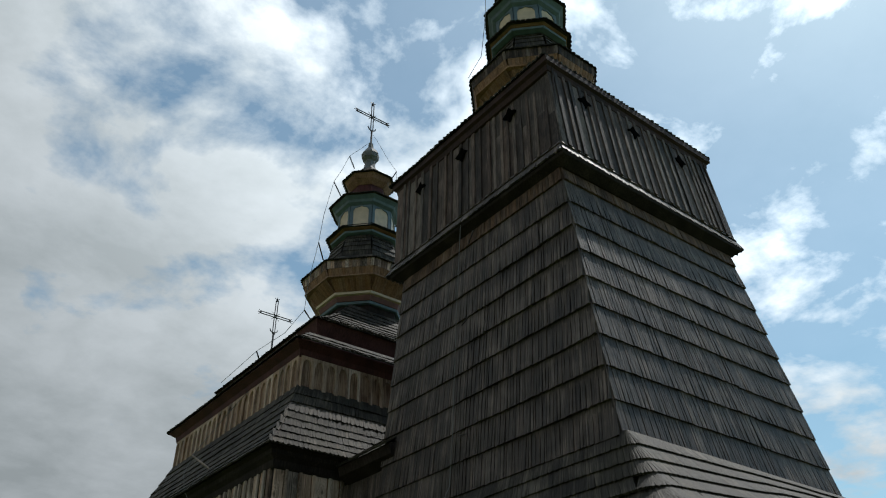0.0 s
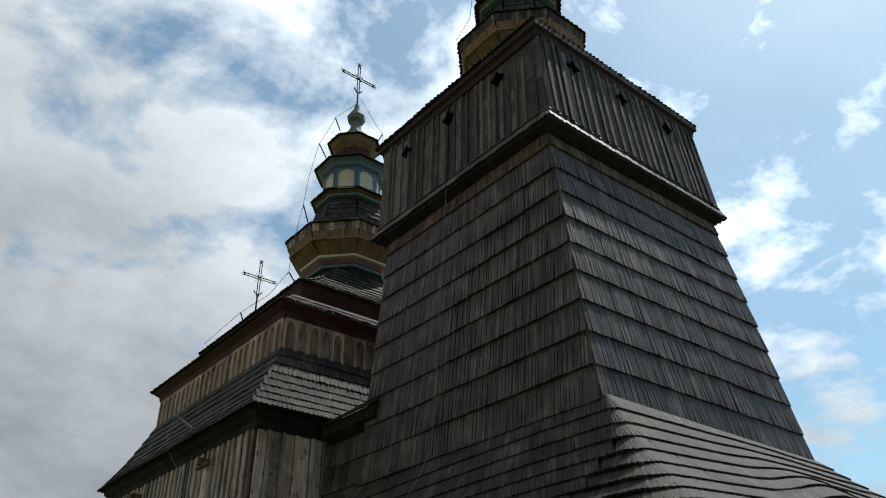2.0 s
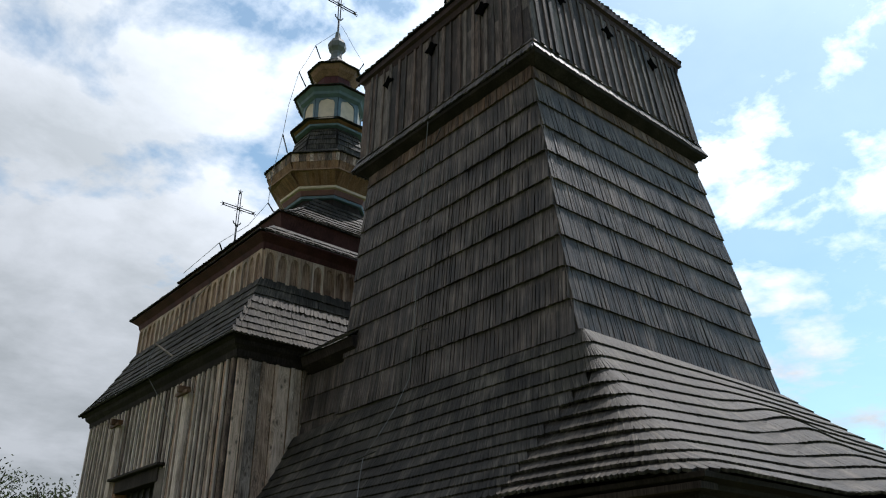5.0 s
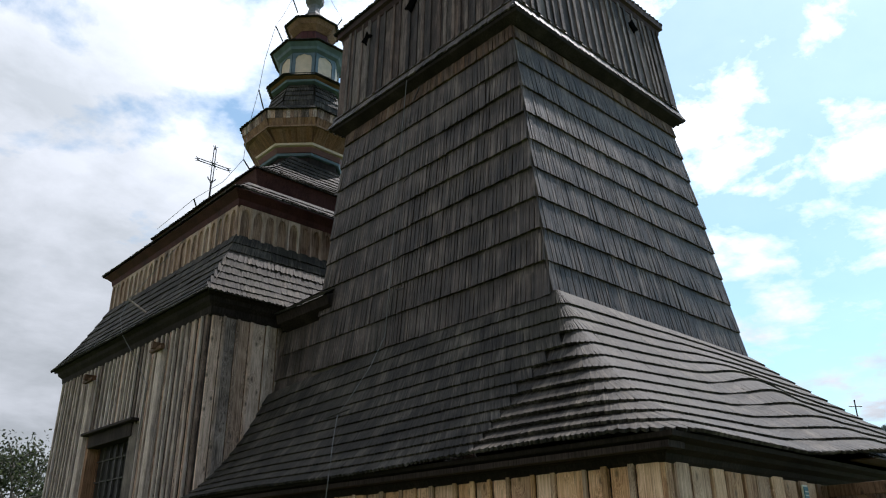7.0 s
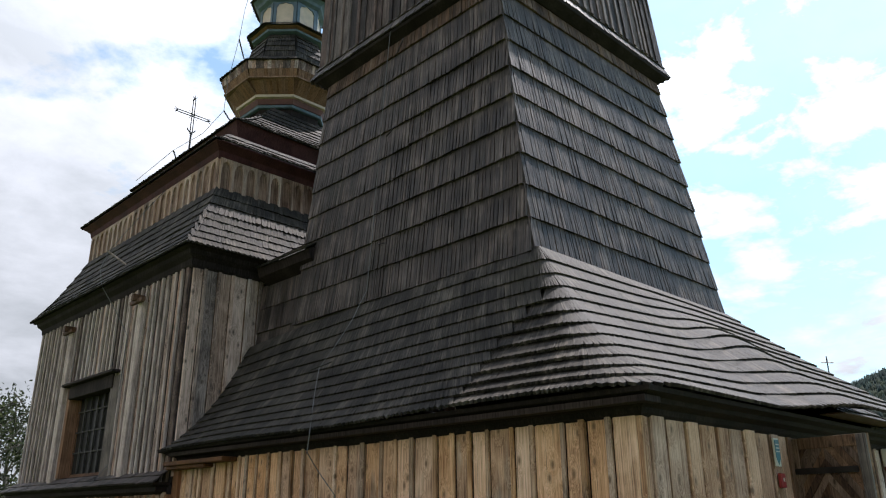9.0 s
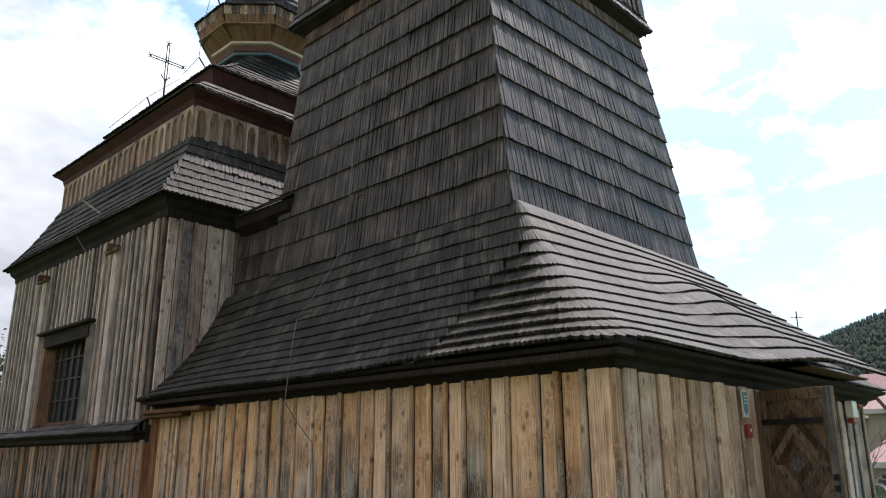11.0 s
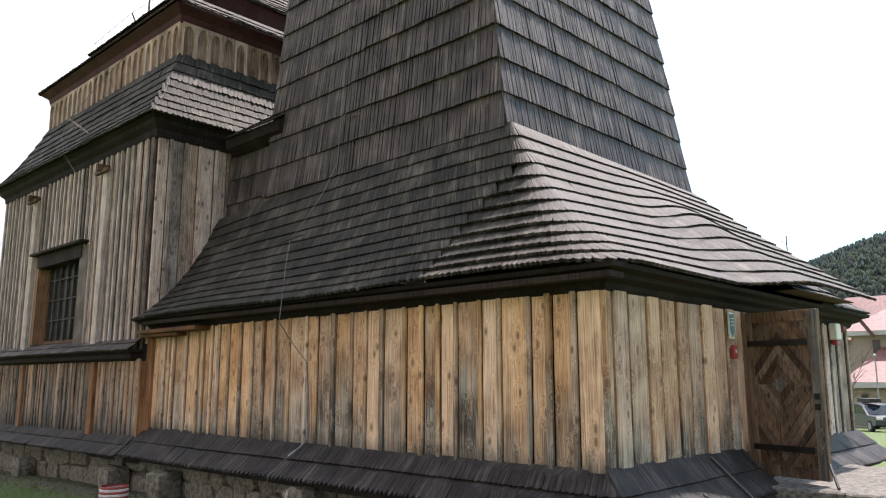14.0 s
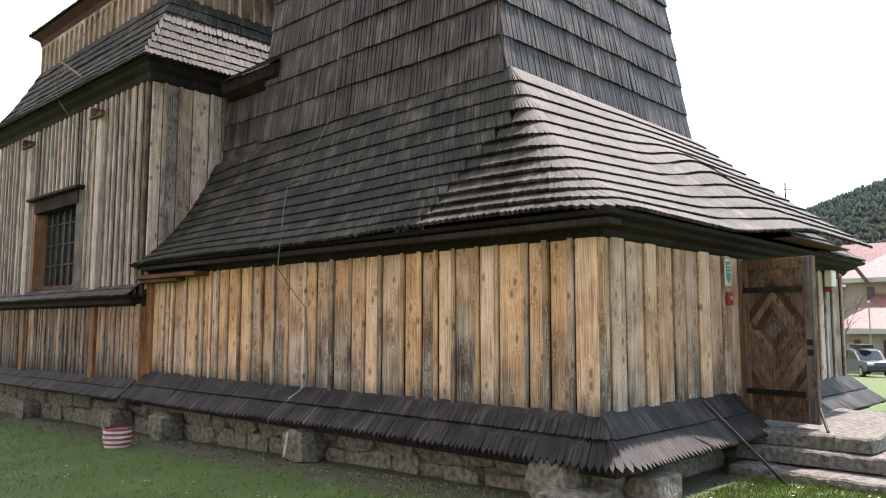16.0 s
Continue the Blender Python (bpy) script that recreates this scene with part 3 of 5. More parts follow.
def roof_sweep():
    """Left and front slopes in one, turning the front corner in a rounded fan; u runs from the nave round to the door side."""
    uc = 0.57

    def S(u, v):
        vh = v + 0.055 * 4 * v * (1 - v) * (1 if u < uc else max(-0.2, 1 - 1.5 * (u - uc) / (1 - uc)))
        ax, ay = 6.05 + (7.60 - 6.05) * vh, 13.2
        kx, ky = 6.03 + (7.57 - 6.03) * vh, 3.56 + (5.90 - 3.56) * vh
        bx, by = 13.35 + (12.97 - 13.35) * vh, 3.60 + (5.92 - 3.60) * vh
        r = 0.5 * (1 - v) ** 0.8 + 0.03
        d = 0.020
        z = EZ + (5.0 - EZ) * v - 0.21 * 4 * v * (1 - v) * (1 if u < uc else max(0.3, 1 - 1.5 * (u - uc) / (1 - uc)))
        if u <= uc - d:
            q = u / (uc - d)
            x, y = ax + (kx - ax) * q, ay + (ky + r - ay) * q
            z -= 0.05 * (1 - q) ** 2 * (1 - v) + 0.25 * (1 - q) ** 2 * v - 0.02 * math.sin(q * 9) * (1 - v)
        elif u < uc + d:
            a = (u - uc + d) / (2 * d) * math.pi / 2
            x, y = kx + r - r * math.cos(a), ky + r - r * math.sin(a)
            z -= 0.012 * math.sin(2 * a) * (1 - v)
        else:
            q = (u - uc - d) / (1 - uc - d)
            x, y = kx + r + (bx - kx - r) * q, ky + (by - ky) * q
            k = max(0.0, min(1.0, (q - 0.30) / 0.3))
            k = k * k * (3 - 2 * k)
            y -= 0.36 * k * (1 - v) ** 1.5
            warp = math.exp(-((q - 0.52) / 0.10) ** 2 - ((v - 0.48) / 0.16) ** 2)
            z += 0.13 * k * (1 - v) + 0.012 * math.sin(q * 25 + v * 5) * k * v * (1 - v) * 3 + 0.10 * warp
        return Vector((x, y, z))
    return S


RS = (ROOFSH, ROOFSH_ONE)
shingles("swept_roof", narthex, roof_sweep(), 12, 0.060, 0.036, RS, 21, near=(6.4, 4.2, 3.05), singles=300, label="old grey wooden shingles sweeping round the corner, warped above the door", wave=0.004, jit=0.03, lift=0.001, tooth=0.045, groove=0.05)
shingles("roof_lower_front", narthex, quad((12.0, 3.60, EZ - 0.02), (14.45, 3.60, EZ), (13.0, TB["yf"], 4.8), (12.4, TB["yf"], 4.8), 0.1), 11, 0.12, 0.026, RS, 23)
shingles("roof_right_slope", narthex, quad((14.45, 3.60, EZ), (14.45, 13.2, EZ), (13.0, 13.2, 4.75), (13.0, TB["yf"], 4.8), 0.12), 10, 0.25, 0.026, RS, 24)
part("eave_lining", Build().box(6.13, 6.4, 3.66, 13.1, 2.60, 2.66), TARRED, narthex)
part("eave_soffit", Build().box(10.3, 12.7, 3.36, 3.66, 2.80, 2.815), SOFFIT, narthex, "brown boarded eave soffit")


part("eave_moulding", Build().box(X0 - 0.30, X0 - 0.02, 11.2, 13.24, 2.44, 2.51).box(X0 - 0.24, X0 - 0.02, 11.9, 13.24, 2.38, 2.438), BROWNWOOD, narthex, "unpainted brown moulding under the eave", bevel=0.01)


# shingled skirt at the foot of the wall
FOOTSH = wood("tarred_foot_shingle", (0.0088, 0.0067, 0.006), (0.0275, 0.0216, 0.019), (0.098, 0.08, 0.07), grain=(52, 1.7, 1), uv=True, island=True, vary=0.22, rough=0.66, gloss=0.28, bump=0.6)
FOOTSH_ONE = wood("tarred_foot_shingle_single", (0.0088, 0.0067, 0.006), (0.0275, 0.0216, 0.019), (0.098, 0.08, 0.07), grain=(52, 1.7, 1), uv=True, vary=0.22, rough=0.66, gloss=0.28, bump=0.6)


def skirt(tag, A, B, C, D, seed, near=None, singles=0, par=None):
    return shingles(tag, par or narthex, quad(A, B, C, D, 0.02), 2, 0.075, 0.024, (FOOTSH, FOOTSH_ONE), seed, near=near, singles=singles, label="dark shingled skirt at the foot of the wall", wave=0.006, lift=0.006, tooth=0.04)


SK, SZ, ST = 0.47, 0.40, 0.83


def skirt_sweep():
    uc = 0.735

    def S(u, v):
        o = SK + (0.03 - SK) * v
        r, d = 0.20 * (1 - v) + 0.012, 0.012 * (1 - v) + 0.001
        z = SZ + (ST - SZ) * v - 0.02 * 4 * v * (1 - v)
        kx, ky = X0 - o, Y0 - o
        if u <= uc - d:
            q = u / (uc - d)
            return Vector((kx, 13.3 + (ky + r - 13.3) * q, z - 0.015 * math.sin(q * 7) * (1 - v)))
        if u < uc + d:
            a = (u - uc + d) / (2 * d) * math.pi / 2
            return Vector((kx + r - r * math.cos(a), ky + r - r * math.sin(a), z))
        q = (u - uc - d) / (1 - uc - d)
        return Vector((kx + r + (9.4 - kx - r) * q, ky, z))
    return S


shingles("foot_skirt", narthex, skirt_sweep(), 2, 0.060, 0.026, (FOOTSH, FOOTSH_ONE), 31, near=(5.95, 3.5, 0.5), singles=300, label="dark shingled skirt at the foot of the wall", wave=0.003, lift=0.002, jit=0.1, tooth=0.06, groove=0.065, inner=0.12)
skirt("foot_skirt_door", (11.2, Y0 - SK, SZ), (X1 + SK, Y0 - SK, SZ), (X1 + 0.03, Y0 - 0.03, ST), (11.0, Y0 - 0.03, ST), 33)
part("sill_beam", Build().box(X0 - 0.28, X0 + 0.1, Y0 - 0.28, 13.3, 0.28, 0.42).box(X0 + 0.1, 9.3, Y0 - 0.28, Y0 + 0.05, 0.28, 0.42).box(11.2, X1 + 0.25, Y0 - 0.28, Y0 + 0.05, 0.28, 0.42), TARRED, narthex)


# ---- bell tower ----
tower = thing("bell_tower", (10.3, 8.8, TB["z"]), "tall dark shingled timber bell tower with a boarded belfry", "tower")


def lean(z):
    """The old tower leans a little."""
    return (10.328 - 0.023 * (z - 5), 8.824 + 0.028 * (z - 5))


SHAFT0 = [Vector((TB["xl"], TB["yf"], 4.93)), Vector((TB["xr"], TB["yf"], 4.93)), Vector((TB["xr"], TB["yb"], 4.93)), Vector((TB["xl"], TB["yb"], 4.93))]
SHAFT0[0] += Vector((-0.045, 0.045, 0))
ct = lean(9.95)
SHAFT1 = [Vector((ct[0] - 2.34, ct[1] - 2.34, 10.13)), Vector((ct[0] + 2.34, ct[1] - 2.34, 10.13)), Vector((ct[0] + 2.34, ct[1] + 2.34, 10.13)), Vector((ct[0] - 2.34, ct[1] + 2.34, 10.13))]
SHAFT1[0] += Vector((-0.05, 0.05, 0))
TS = (SHINGLE, SHINGLE_ONE)
part("shaft_foot", Build().rings([[(x, y, z) for x, y in ((TB["xl"] + 0.02, TB["yf"] + 0.02), (TB["xr"] - 0.02, TB["yf"] + 0.02), (TB["xr"] - 0.02, TB["yb"]), (TB["xl"] + 0.02, TB["yb"]))] for z in (4.3, 4.94)]), SHINGLE, tower)
part("shaft_core", Build().rings([[p + Vector((0.04 * a, 0.04 * b, 0)) for p, (a, b) in zip(r, ((1, 1), (-1, 1), (-1, -1), (1, -1)))] for r in (SHAFT0, SHAFT1)]), TARRED, tower)
for nm, i, j, w, sing in (("front", 0, 1, 0.075, 300), ("left", 3, 0, 0.07, 300), ("right", 1, 2, 0.3, 0), ("back", 2, 3, 0.3, 0)):
    shingles("shaft_%s_cladding" % nm, tower, quad(SHAFT0[i], SHAFT0[j], SHAFT0[j].lerp(SHAFT1[j], 0.9), SHAFT0[i].lerp(SHAFT1[i], 0.9)), 9, w, 0.042, TS, 40 + i, near=(TB["xl"], TB["yf"], 5.2), singles=sing, label="long dark riven shingles in level courses", wave=0.005, lift=0.004, tooth=0.004, jit=0.22, groove=0.10)

for nm, i, j in (("front", 0, 1), ("left", 3, 0), ("right", 1, 2), ("back", 2, 3)):
    shingles("shaft_%s_top_course" % nm, tower, quad(SHAFT0[i].lerp(SHAFT1[i], 0.9), SHAFT0[j].lerp(SHAFT1[j], 0.9), SHAFT1[j], SHAFT1[i]), 1, 0.07, 0.042, (BROWNSH, BROWNSH), 140 + i, label="sheltered brown shingles below the belfry", wave=0.004, lift=0.003, tooth=0.004, jit=0.2, groove=0.085)

# belfry: boarded box with a shingled skirt and three loopholes a side
BZ0, BZ1 = 10.28, 12.36
b0, b1 = lean(BZ0), lean(BZ1)
BW0, BW1 = 2.49, 2.37
faces, r0, r1 = frustum(b0, BW0, BZ0, b1, BW1, BZ1)
belfry_core = part("belfry_core", Build().rings([[p + (Vector((b0[0], b0[1], p.z)) - p) * 0.03 for p in r] for r in (r0, r1)]), TARRED, tower)


def belfry_side(tag, A, B, C, D, seed):
    wall = part("belfry_wall_" + tag, Build().add([A, B, C, D] + [p + (B - A).cross(D - A).normalized() * -0.05 for p in (A, B, C, D)], [(0, 1, 2, 3), (7, 6, 5, 4), (0, 4, 5, 1), (1, 5, 6, 2), (2, 6, 7, 3), (3, 7, 4, 0)]), BELFRY, tower)
    rnd = random.Random(seed)
    out = (B - A).cross(D - A).normalized()
    n = 22
    cuts = [0.0]
    for i in range(n):
        cuts.append(cuts[-1] + rnd.uniform(0.7, 1.3))
    cuts = [c / cuts[-1] for c in cuts]
    for i in range(n):
        u = (cuts[i] + cuts[i + 1]) / 2
        lo, hi = A.lerp(B, u), D.lerp(C, u)
        wv = (B - A) * (cuts[i + 1] - cuts[i])
        piece("board", BOARD_BELFRY, axes(lo + out * (0.004 + rnd.random() * 0.008), wv * 0.94, out * 0.028, hi - lo - (hi - lo).normalized() * rnd.uniform(0, 0.03)), wall)
        if i:
            lo, hi = A.lerp(B, cuts[i]), D.lerp(C, cuts[i])
            piece("batten", BOARD_BELFRY, axes(lo + out * 0.03, (B - A).normalized() * rnd.uniform(0.06, 0.10), out * 0.032, hi - lo + (hi - lo).normalized() * rnd.uniform(-0.02, 0.05)), wall)
    for u in (0.18, 0.475, 0.78):
        c = A.lerp(B, u).lerp(D.lerp(C, u), 0.745) + out * 0.075
        ux, uy = (B - A).normalized(), (D - A).normalized()
        ring = []
        for k in range(16):
            r = 0.18 if k % 4 in (0,) else (0.09 if k % 4 == 2 else 0.12)
            ring.append(c + r * (math.cos(k * math.pi / 8) * ux + math.sin(k * math.pi / 8) * uy))
        hole = Build().rings([ring, [p - out * 0.05 for p in ring]])
        part("loophole", hole, VOID, wall, "small star-shaped sound hole")


VOID = plain("unlit_interior", (0.003, 0.003, 0.003), 0.95)
VOID.node_tree.nodes["Principled BSDF"].inputs["Specular IOR Level"].default_value = 0.0
for k, tag in enumerate(("front", "left", "right", "back")):
    belfry_side(tag, *faces[tag], 51 + k)
sf, s0, s1 = frustum((10.25, 9.04), 2.62, 10.07, lean(10.42), 2.46, 10.44)
for k, tag in enumerate(("front", "left", "right", "back")):
    A, B, C, D = sf[tag]
    shingles("belfry_skirt_" + tag, tower, quad(A, B, C, D), 2, 0.10, 0.03, TS, 60 + k, label="shingled drip skirt under the belfry", wave=0.004, lift=0.004)
part("belfry_drip_beam", Build().rings([[Vector((lean(z)[0] + sx * w, lean(z)[1] + sy * w, z)) for sx, sy in ((-1, -1), (1, -1), (1, 1), (-1, 1))] for w, z in ((2.38, 9.88), (2.56, 9.99), (2.58, 10.04), (2.4, 10.06))]), TARRED, tower)
part("belfry_cornice", Build().rings([[Vector((lean(z)[0] + sx * w, lean(z)[1] + sy * w, z)) for sx, sy in ((-1, -1), (1, -1), (1, 1), (-1, 1))] for w, z in ((2.36, 12.16), (2.43, 12.18), (2.45, 12.30), (2.51, 12.34), (2.51, 12.47))]), EAVEBROWN, tower, "dark brown eave cornice")
tc = (10.06, 9.12)
rf, _, _ = frustum((10.165, 9.09), 2.55, 12.49, tc, 1.1, 13.62)
for k, tag in enumerate(("front", "left", "right", "back")):
    shingles("belfry_roof_" + tag, tower, quad(*rf[tag], 0.12), 9, 0.13, 0.026, RS, 70 + k, label="shingled belfry roof", tooth=0.04)


# ---- cupolas ----
def octagon(c, r, z):
    """Corner ring with sides square to the church; r to the flats."""
    R = r / math.cos(math.pi / 8)
    return [Vector((c[0] + R * math.cos(math.pi / 8 + k * math.pi / 4), c[1] + R * math.sin(math.pi / 8 + k * math.pi / 4), z)) for k in range(8)]


def octo(name, c, prof, mat, parent, label=""):
    return part(name, Build().rings([octagon(c, r, z) for r, z in prof]), mat, parent, label)


def octo_roof(name, c, r0, z0, r1, z1, rows, width, parent, seed, sag=0.05):
    a, b = octagon(c, r0, z0), octagon(c, r1, z1)
    whole = octo(name, c, [(r0 - 0.03, z0 - 0.01), (r1 - 0.03, z1 - 0.01)], ROOFSH, parent, "shingled octagonal roof")
    for k in range(8):
        shingles("shingle_course", whole, quad(a[k], a[(k + 1) % 8], b[(k + 1) % 8], b[k], sag), rows, width, 0.022, RS, seed + k, tooth=0.03, wave=0.005, lift=0.004)


def cross(name, at, high, span, parent_label):
    ob = thing(name, at, parent_label, "cross")
    x, y, z = at
    pole = Build().tube([(x, y, z), (x, y, z + high * 0.32), (x + 0.02, y, z + high * 0.34)], 0.035, 8)
    part("pole", pole, IRON, ob)
    cz = z + high * 0.66
    for o in (-0.045, 0.045):
        part("upright_bar", Build().tube([(x + o, y, z + high * 0.32), (x + o, y, z + high * 0.96)], 0.02, 5), IRON, ob)
        part("cross_bar", Build().tube([(x - span / 2, y, cz + o), (x + span / 2, y, cz + o)], 0.02, 5), IRON, ob)
    for dx, dz in ((-span / 2, 0), (span / 2, 0), (0, high * 0.31)):
        e = Vector((x + dx, y, cz + dz))
        fin = Build()
        for q in range(3):
            a = math.atan2(dz, dx) + (q - 1) * 0.9
            fin.tube([e, e + Vector((math.cos(a), 0, math.sin(a))) * 0.13], 0.014, 5)
        fin.tube([e + Vector((0, 0, -0.05)), e + Vector((0, 0, 0.05))], 0.035, 6)
        part("finial", fin, IRON, ob)
    for q in range(4):
        a = math.pi / 4 + q * math.pi / 2
        part("ray", Build().tube([(x, y, cz), (x + math.cos(a) * 0.24, y, cz + math.sin(a) * 0.24)], 0.01, 4), IRON, ob)
    arc = [(x + 0.16 * math.cos(a), y, z + high * 0.42 + 0.16 * math.sin(a)) for a in (math.pi * (1.05 + 0.9 * k / 8) for k in range(9))]
    part("crescent", Build().tube(arc, 0.022, 5), IRON, ob)
    return ob


def lantern_panel(A, B, z0, z1, c):
    """A cream panel with a scalloped head in one side of the lantern: returns panel and frame builds."""
    out = Vector(((A.x + B.x) / 2 - c[0], (A.y + B.y) / 2 - c[1], 0)).normalized()
    ax = (B - A).normalized()
    L = (B - A).length
    hw = L * 0.36
    mid = (A + B) / 2
    h0, h1 = z0 + 0.03, z1 - 0.10
    head = [(-hw, h1 - 0.14), (-hw * 0.75, h1 - 0.03), (-hw * 0.45, h1 - 0.02), (0, h1 + 0.03), (hw * 0.45, h1 - 0.02), (hw * 0.75, h1 - 0.03), (hw, h1 - 0.14)]

    def P(s, z, o):
        return Vector((mid.x, mid.y, 0)) + ax * s + out * o + Vector((0, 0, z))
    outline = [(-hw, h0), (hw, h0)] + head[::-1]
    panel = Build().rings([[P(s, z, -0.03) for s, z in outline], [P(s, z, 0.004) for s, z in outline]])
    frame_b = Build()
    for s0, s1 in ((-L / 2 + 0.005, -hw), (hw, L / 2 - 0.005)):
        frame_b.rings([[P(s0, z0, o), P(s1, z0, o), P(s1, z1, o), P(s0, z1, o)] for o in (0.0, 0.03)])
    for (sa, za), (sb, zb) in zip(head[:-1], head[1:]):
        frame_b.rings([[P(sa, za, o), P(sb, zb, o), P(sb, z1, o), P(sa, z1, o)] for o in (0.0, 0.028)])
    return panel, frame_b


def cupola(tag, parent, c, base, k, r, seed, band, broad=1.0):
    """Base drum, lantern, cap and ball on one axis; base: height of the drum's foot, k: upward scale, r: sideways scale, broad: how much wider the lantern is."""
    def z(h):
        return base + (h + (0.48 if h > 1.9 else 0.0)) * k
    body = octo(tag, c, [(1.02 * r, z(-0.5)), (1.02 * r, z(0.25))], TARRED, parent, "eight-sided tiered cupola with teal and cream trim")
    octo("neck_trim", c, [(1.05 * r, z(0.0)), (1.10 * r, z(0.02)), (1.12 * r, z(0.09)), (1.06 * r, z(0.105))], TEAL, body, "teal moulding")
    octo("neck_trim", c, [(1.06 * r, z(0.108)), (1.11 * r, z(0.12)), (1.17 * r, z(0.25)), (1.10 * r, z(0.262))], BRICKRED, body, "brick-red moulding")
    octo("neck_trim", c, [(1.14 * r, z(0.265)), (1.22 * r, z(0.29)), (1.235 * r, z(0.355)), (1.12 * r, z(0.38))], CREAM, body, "cream moulding")
    octo("drum_core", c, [(1.10 * r, z(0.3)), (1.48 * r, z(0.72)), (1.55 * r, z(0.95)), (1.6 * r, z(1.2))], OCHRE, body)
    lo, mid, hi, top = octagon(c, 1.17 * r, z(0.37)), octagon(c, 1.50 * r, z(0.70)), octagon(c, 1.60 * r, z(0.94)), octagon(c, 1.64 * r, z(1.20))
    for q in range(8):
        for (a, b), mesh in (((lo, mid), BOARD_OCHRE), ((mid, hi), BOARD_OCHRE), ((hi, top), band)):
            n = 13
            A, B, C, D = a[q], a[(q + 1) % 8], b[(q + 1) % 8], b[q]
            out = (B - A).cross(D - A).normalized()
            for i in range(n):
                u = (i + 0.5) / n
                p, t = A.lerp(B, u), D.lerp(C, u)
                piece("board", mesh, axes(p, ((B - A) + (C - D)) / 2 / n * 0.97, out * 0.022, t - p), body)
    octo("drum_moulding", c, [(1.48 * r, z(0.675)), (1.56 * r, z(0.69)), (1.565 * r, z(0.73)), (1.50 * r, z(0.75))], OCHRE, body)
    octo_roof("drum_roof", c, 1.70 * r, z(1.19), 1.02 * r, z(1.75), 4, 0.13, body, seed, 0.06)
    octo_roof("dome", c, 1.04 * r, z(1.72), 0.86 * r, z(2.1), 5, 0.12, body, seed + 50, -0.07)
    octo("neck", c, [(0.9 * r, z(1.6)), (0.82 * r, z(2.3))], TARRED, body)
    rl = r * broad
    octo("lantern_sill", c, [(0.86 * rl, z(2.08)), (0.98 * rl, z(2.12)), (1.0 * rl, z(2.18)), (0.9 * rl, z(2.2))], TEAL, body, "teal moulding")
    octo("lantern_sill", c, [(0.92 * rl, z(2.22)), (1.03 * rl, z(2.28)), (1.04 * rl, z(2.34)), (0.9 * rl, z(2.36))], OCHRE, body)
    octo_roof("lantern_skirt", c, 1.13 * rl, z(2.30), 0.84 * rl, z(2.52), 1, 0.12, body, seed + 10, 0.0)
    zl0, zl1 = z(2.48), z(3.32)
    octo("lantern", c, [(0.78 * rl, zl0), (0.78 * rl, zl1)], TEAL, body, "teal lantern with blind cream windows")
    ring = octagon(c, 0.80 * rl, 0)
    for q in range(8):
        pan, fr = lantern_panel(ring[q], ring[(q + 1) % 8], zl0, zl1, c)
        part("panel", pan, CREAM, body, "cream blind window panel")
        part("panel_frame", fr, TEAL, body)
    octo("lantern_cornice", c, [(0.82 * rl, z(3.26)), (0.92 * rl, z(3.34)), (0.95 * rl, z(3.42)), (1.04 * rl, z(3.52)), (1.04 * rl, z(3.56))], TEAL, body, "teal cornice")
    octo_roof("lantern_roof", c, 1.11 * rl, z(3.55), 0.52 * rl, z(4.05), 3, 0.12, body, seed + 20, 0.05)
    octo("cap_neck", c, [(0.52 * rl, z(3.95)), (0.5 * rl, z(4.5))], REDBROWN, body)
    octo("cap_cove", c, [(0.52 * rl, z(4.35)), (0.66 * rl, z(4.52)), (0.74 * rl, z(4.72))], OCHRE, body)
    octo_roof("cap_roof", c, 0.80 * rl, z(4.70), 0.30 * rl, z(5.25), 3, 0.11, body, seed + 30, 0.07)
    prof = [(0.30, 5.2), (0.2, 5.4), (0.16, 5.6), (0.17, 5.72), (0.26, 5.85), (0.28, 6.02), (0.2, 6.2), (0.1, 6.3), (0.07, 6.55)]
    part("ball", Build().rings([octagon(c, a * r, z(h)) for a, h in prof]), SHEET, body, "dull grey sheet-metal ball finial")
    return z(6.5)


NC = (10.50, 17.30)
top_t = cupola("belfry_cupola", tower, tc, 13.9, 0.90, 0.88, 200, BOARD_BELFRY, 1.06)
cross("roof_cross", (tc[0], tc[1], top_t), 1.9, 1.2, "wrought iron cross on the belfry cupola")

# ---- nave ----
nave = thing("nave", (10.4, 17.35, 0), "square timber nave of weathered grey boards with tiered shingle roofs", "church")
NX0, NX1, NY0, NY1 = 6.28, 14.55, 13.25, 21.5
NT = 6.14
WIN = (16.28, 18.65, 2.42, 4.42)
nl = part("wall_left", Build().box(NX0, NX0 + 0.22, NY0, WIN[0], 0.2, 6.3).box(NX0, NX0 + 0.22, WIN[1], NY1, 0.2, 6.3).box(NX0, NX0 + 0.22, WIN[0], WIN[1], 0.2, WIN[2]).box(NX0, NX0 + 0.22, WIN[0], WIN[1], WIN[3], 6.3), TARRED, nave, "wall of weathered upright boards and battens")
for a, b, z0, z1, sd in ((NY0, WIN[0], 2.2, NT, 81), (WIN[1], NY1, 2.2, NT, 82), (WIN[0], WIN[1], WIN[3], NT, 83)):
    boards(nl, BOARD_GREY, (NX0, a, 0), (0, 1, 0), (-1, 0, 0), b - a, z0, z1, (0.19, 0.30), sd, BOARD_GREYBATTEN, (0.05, 0.075), thick=0.05, gap=0.13)
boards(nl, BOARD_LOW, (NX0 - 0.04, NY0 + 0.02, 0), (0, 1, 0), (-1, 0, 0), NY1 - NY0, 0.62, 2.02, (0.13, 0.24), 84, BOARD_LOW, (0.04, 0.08))
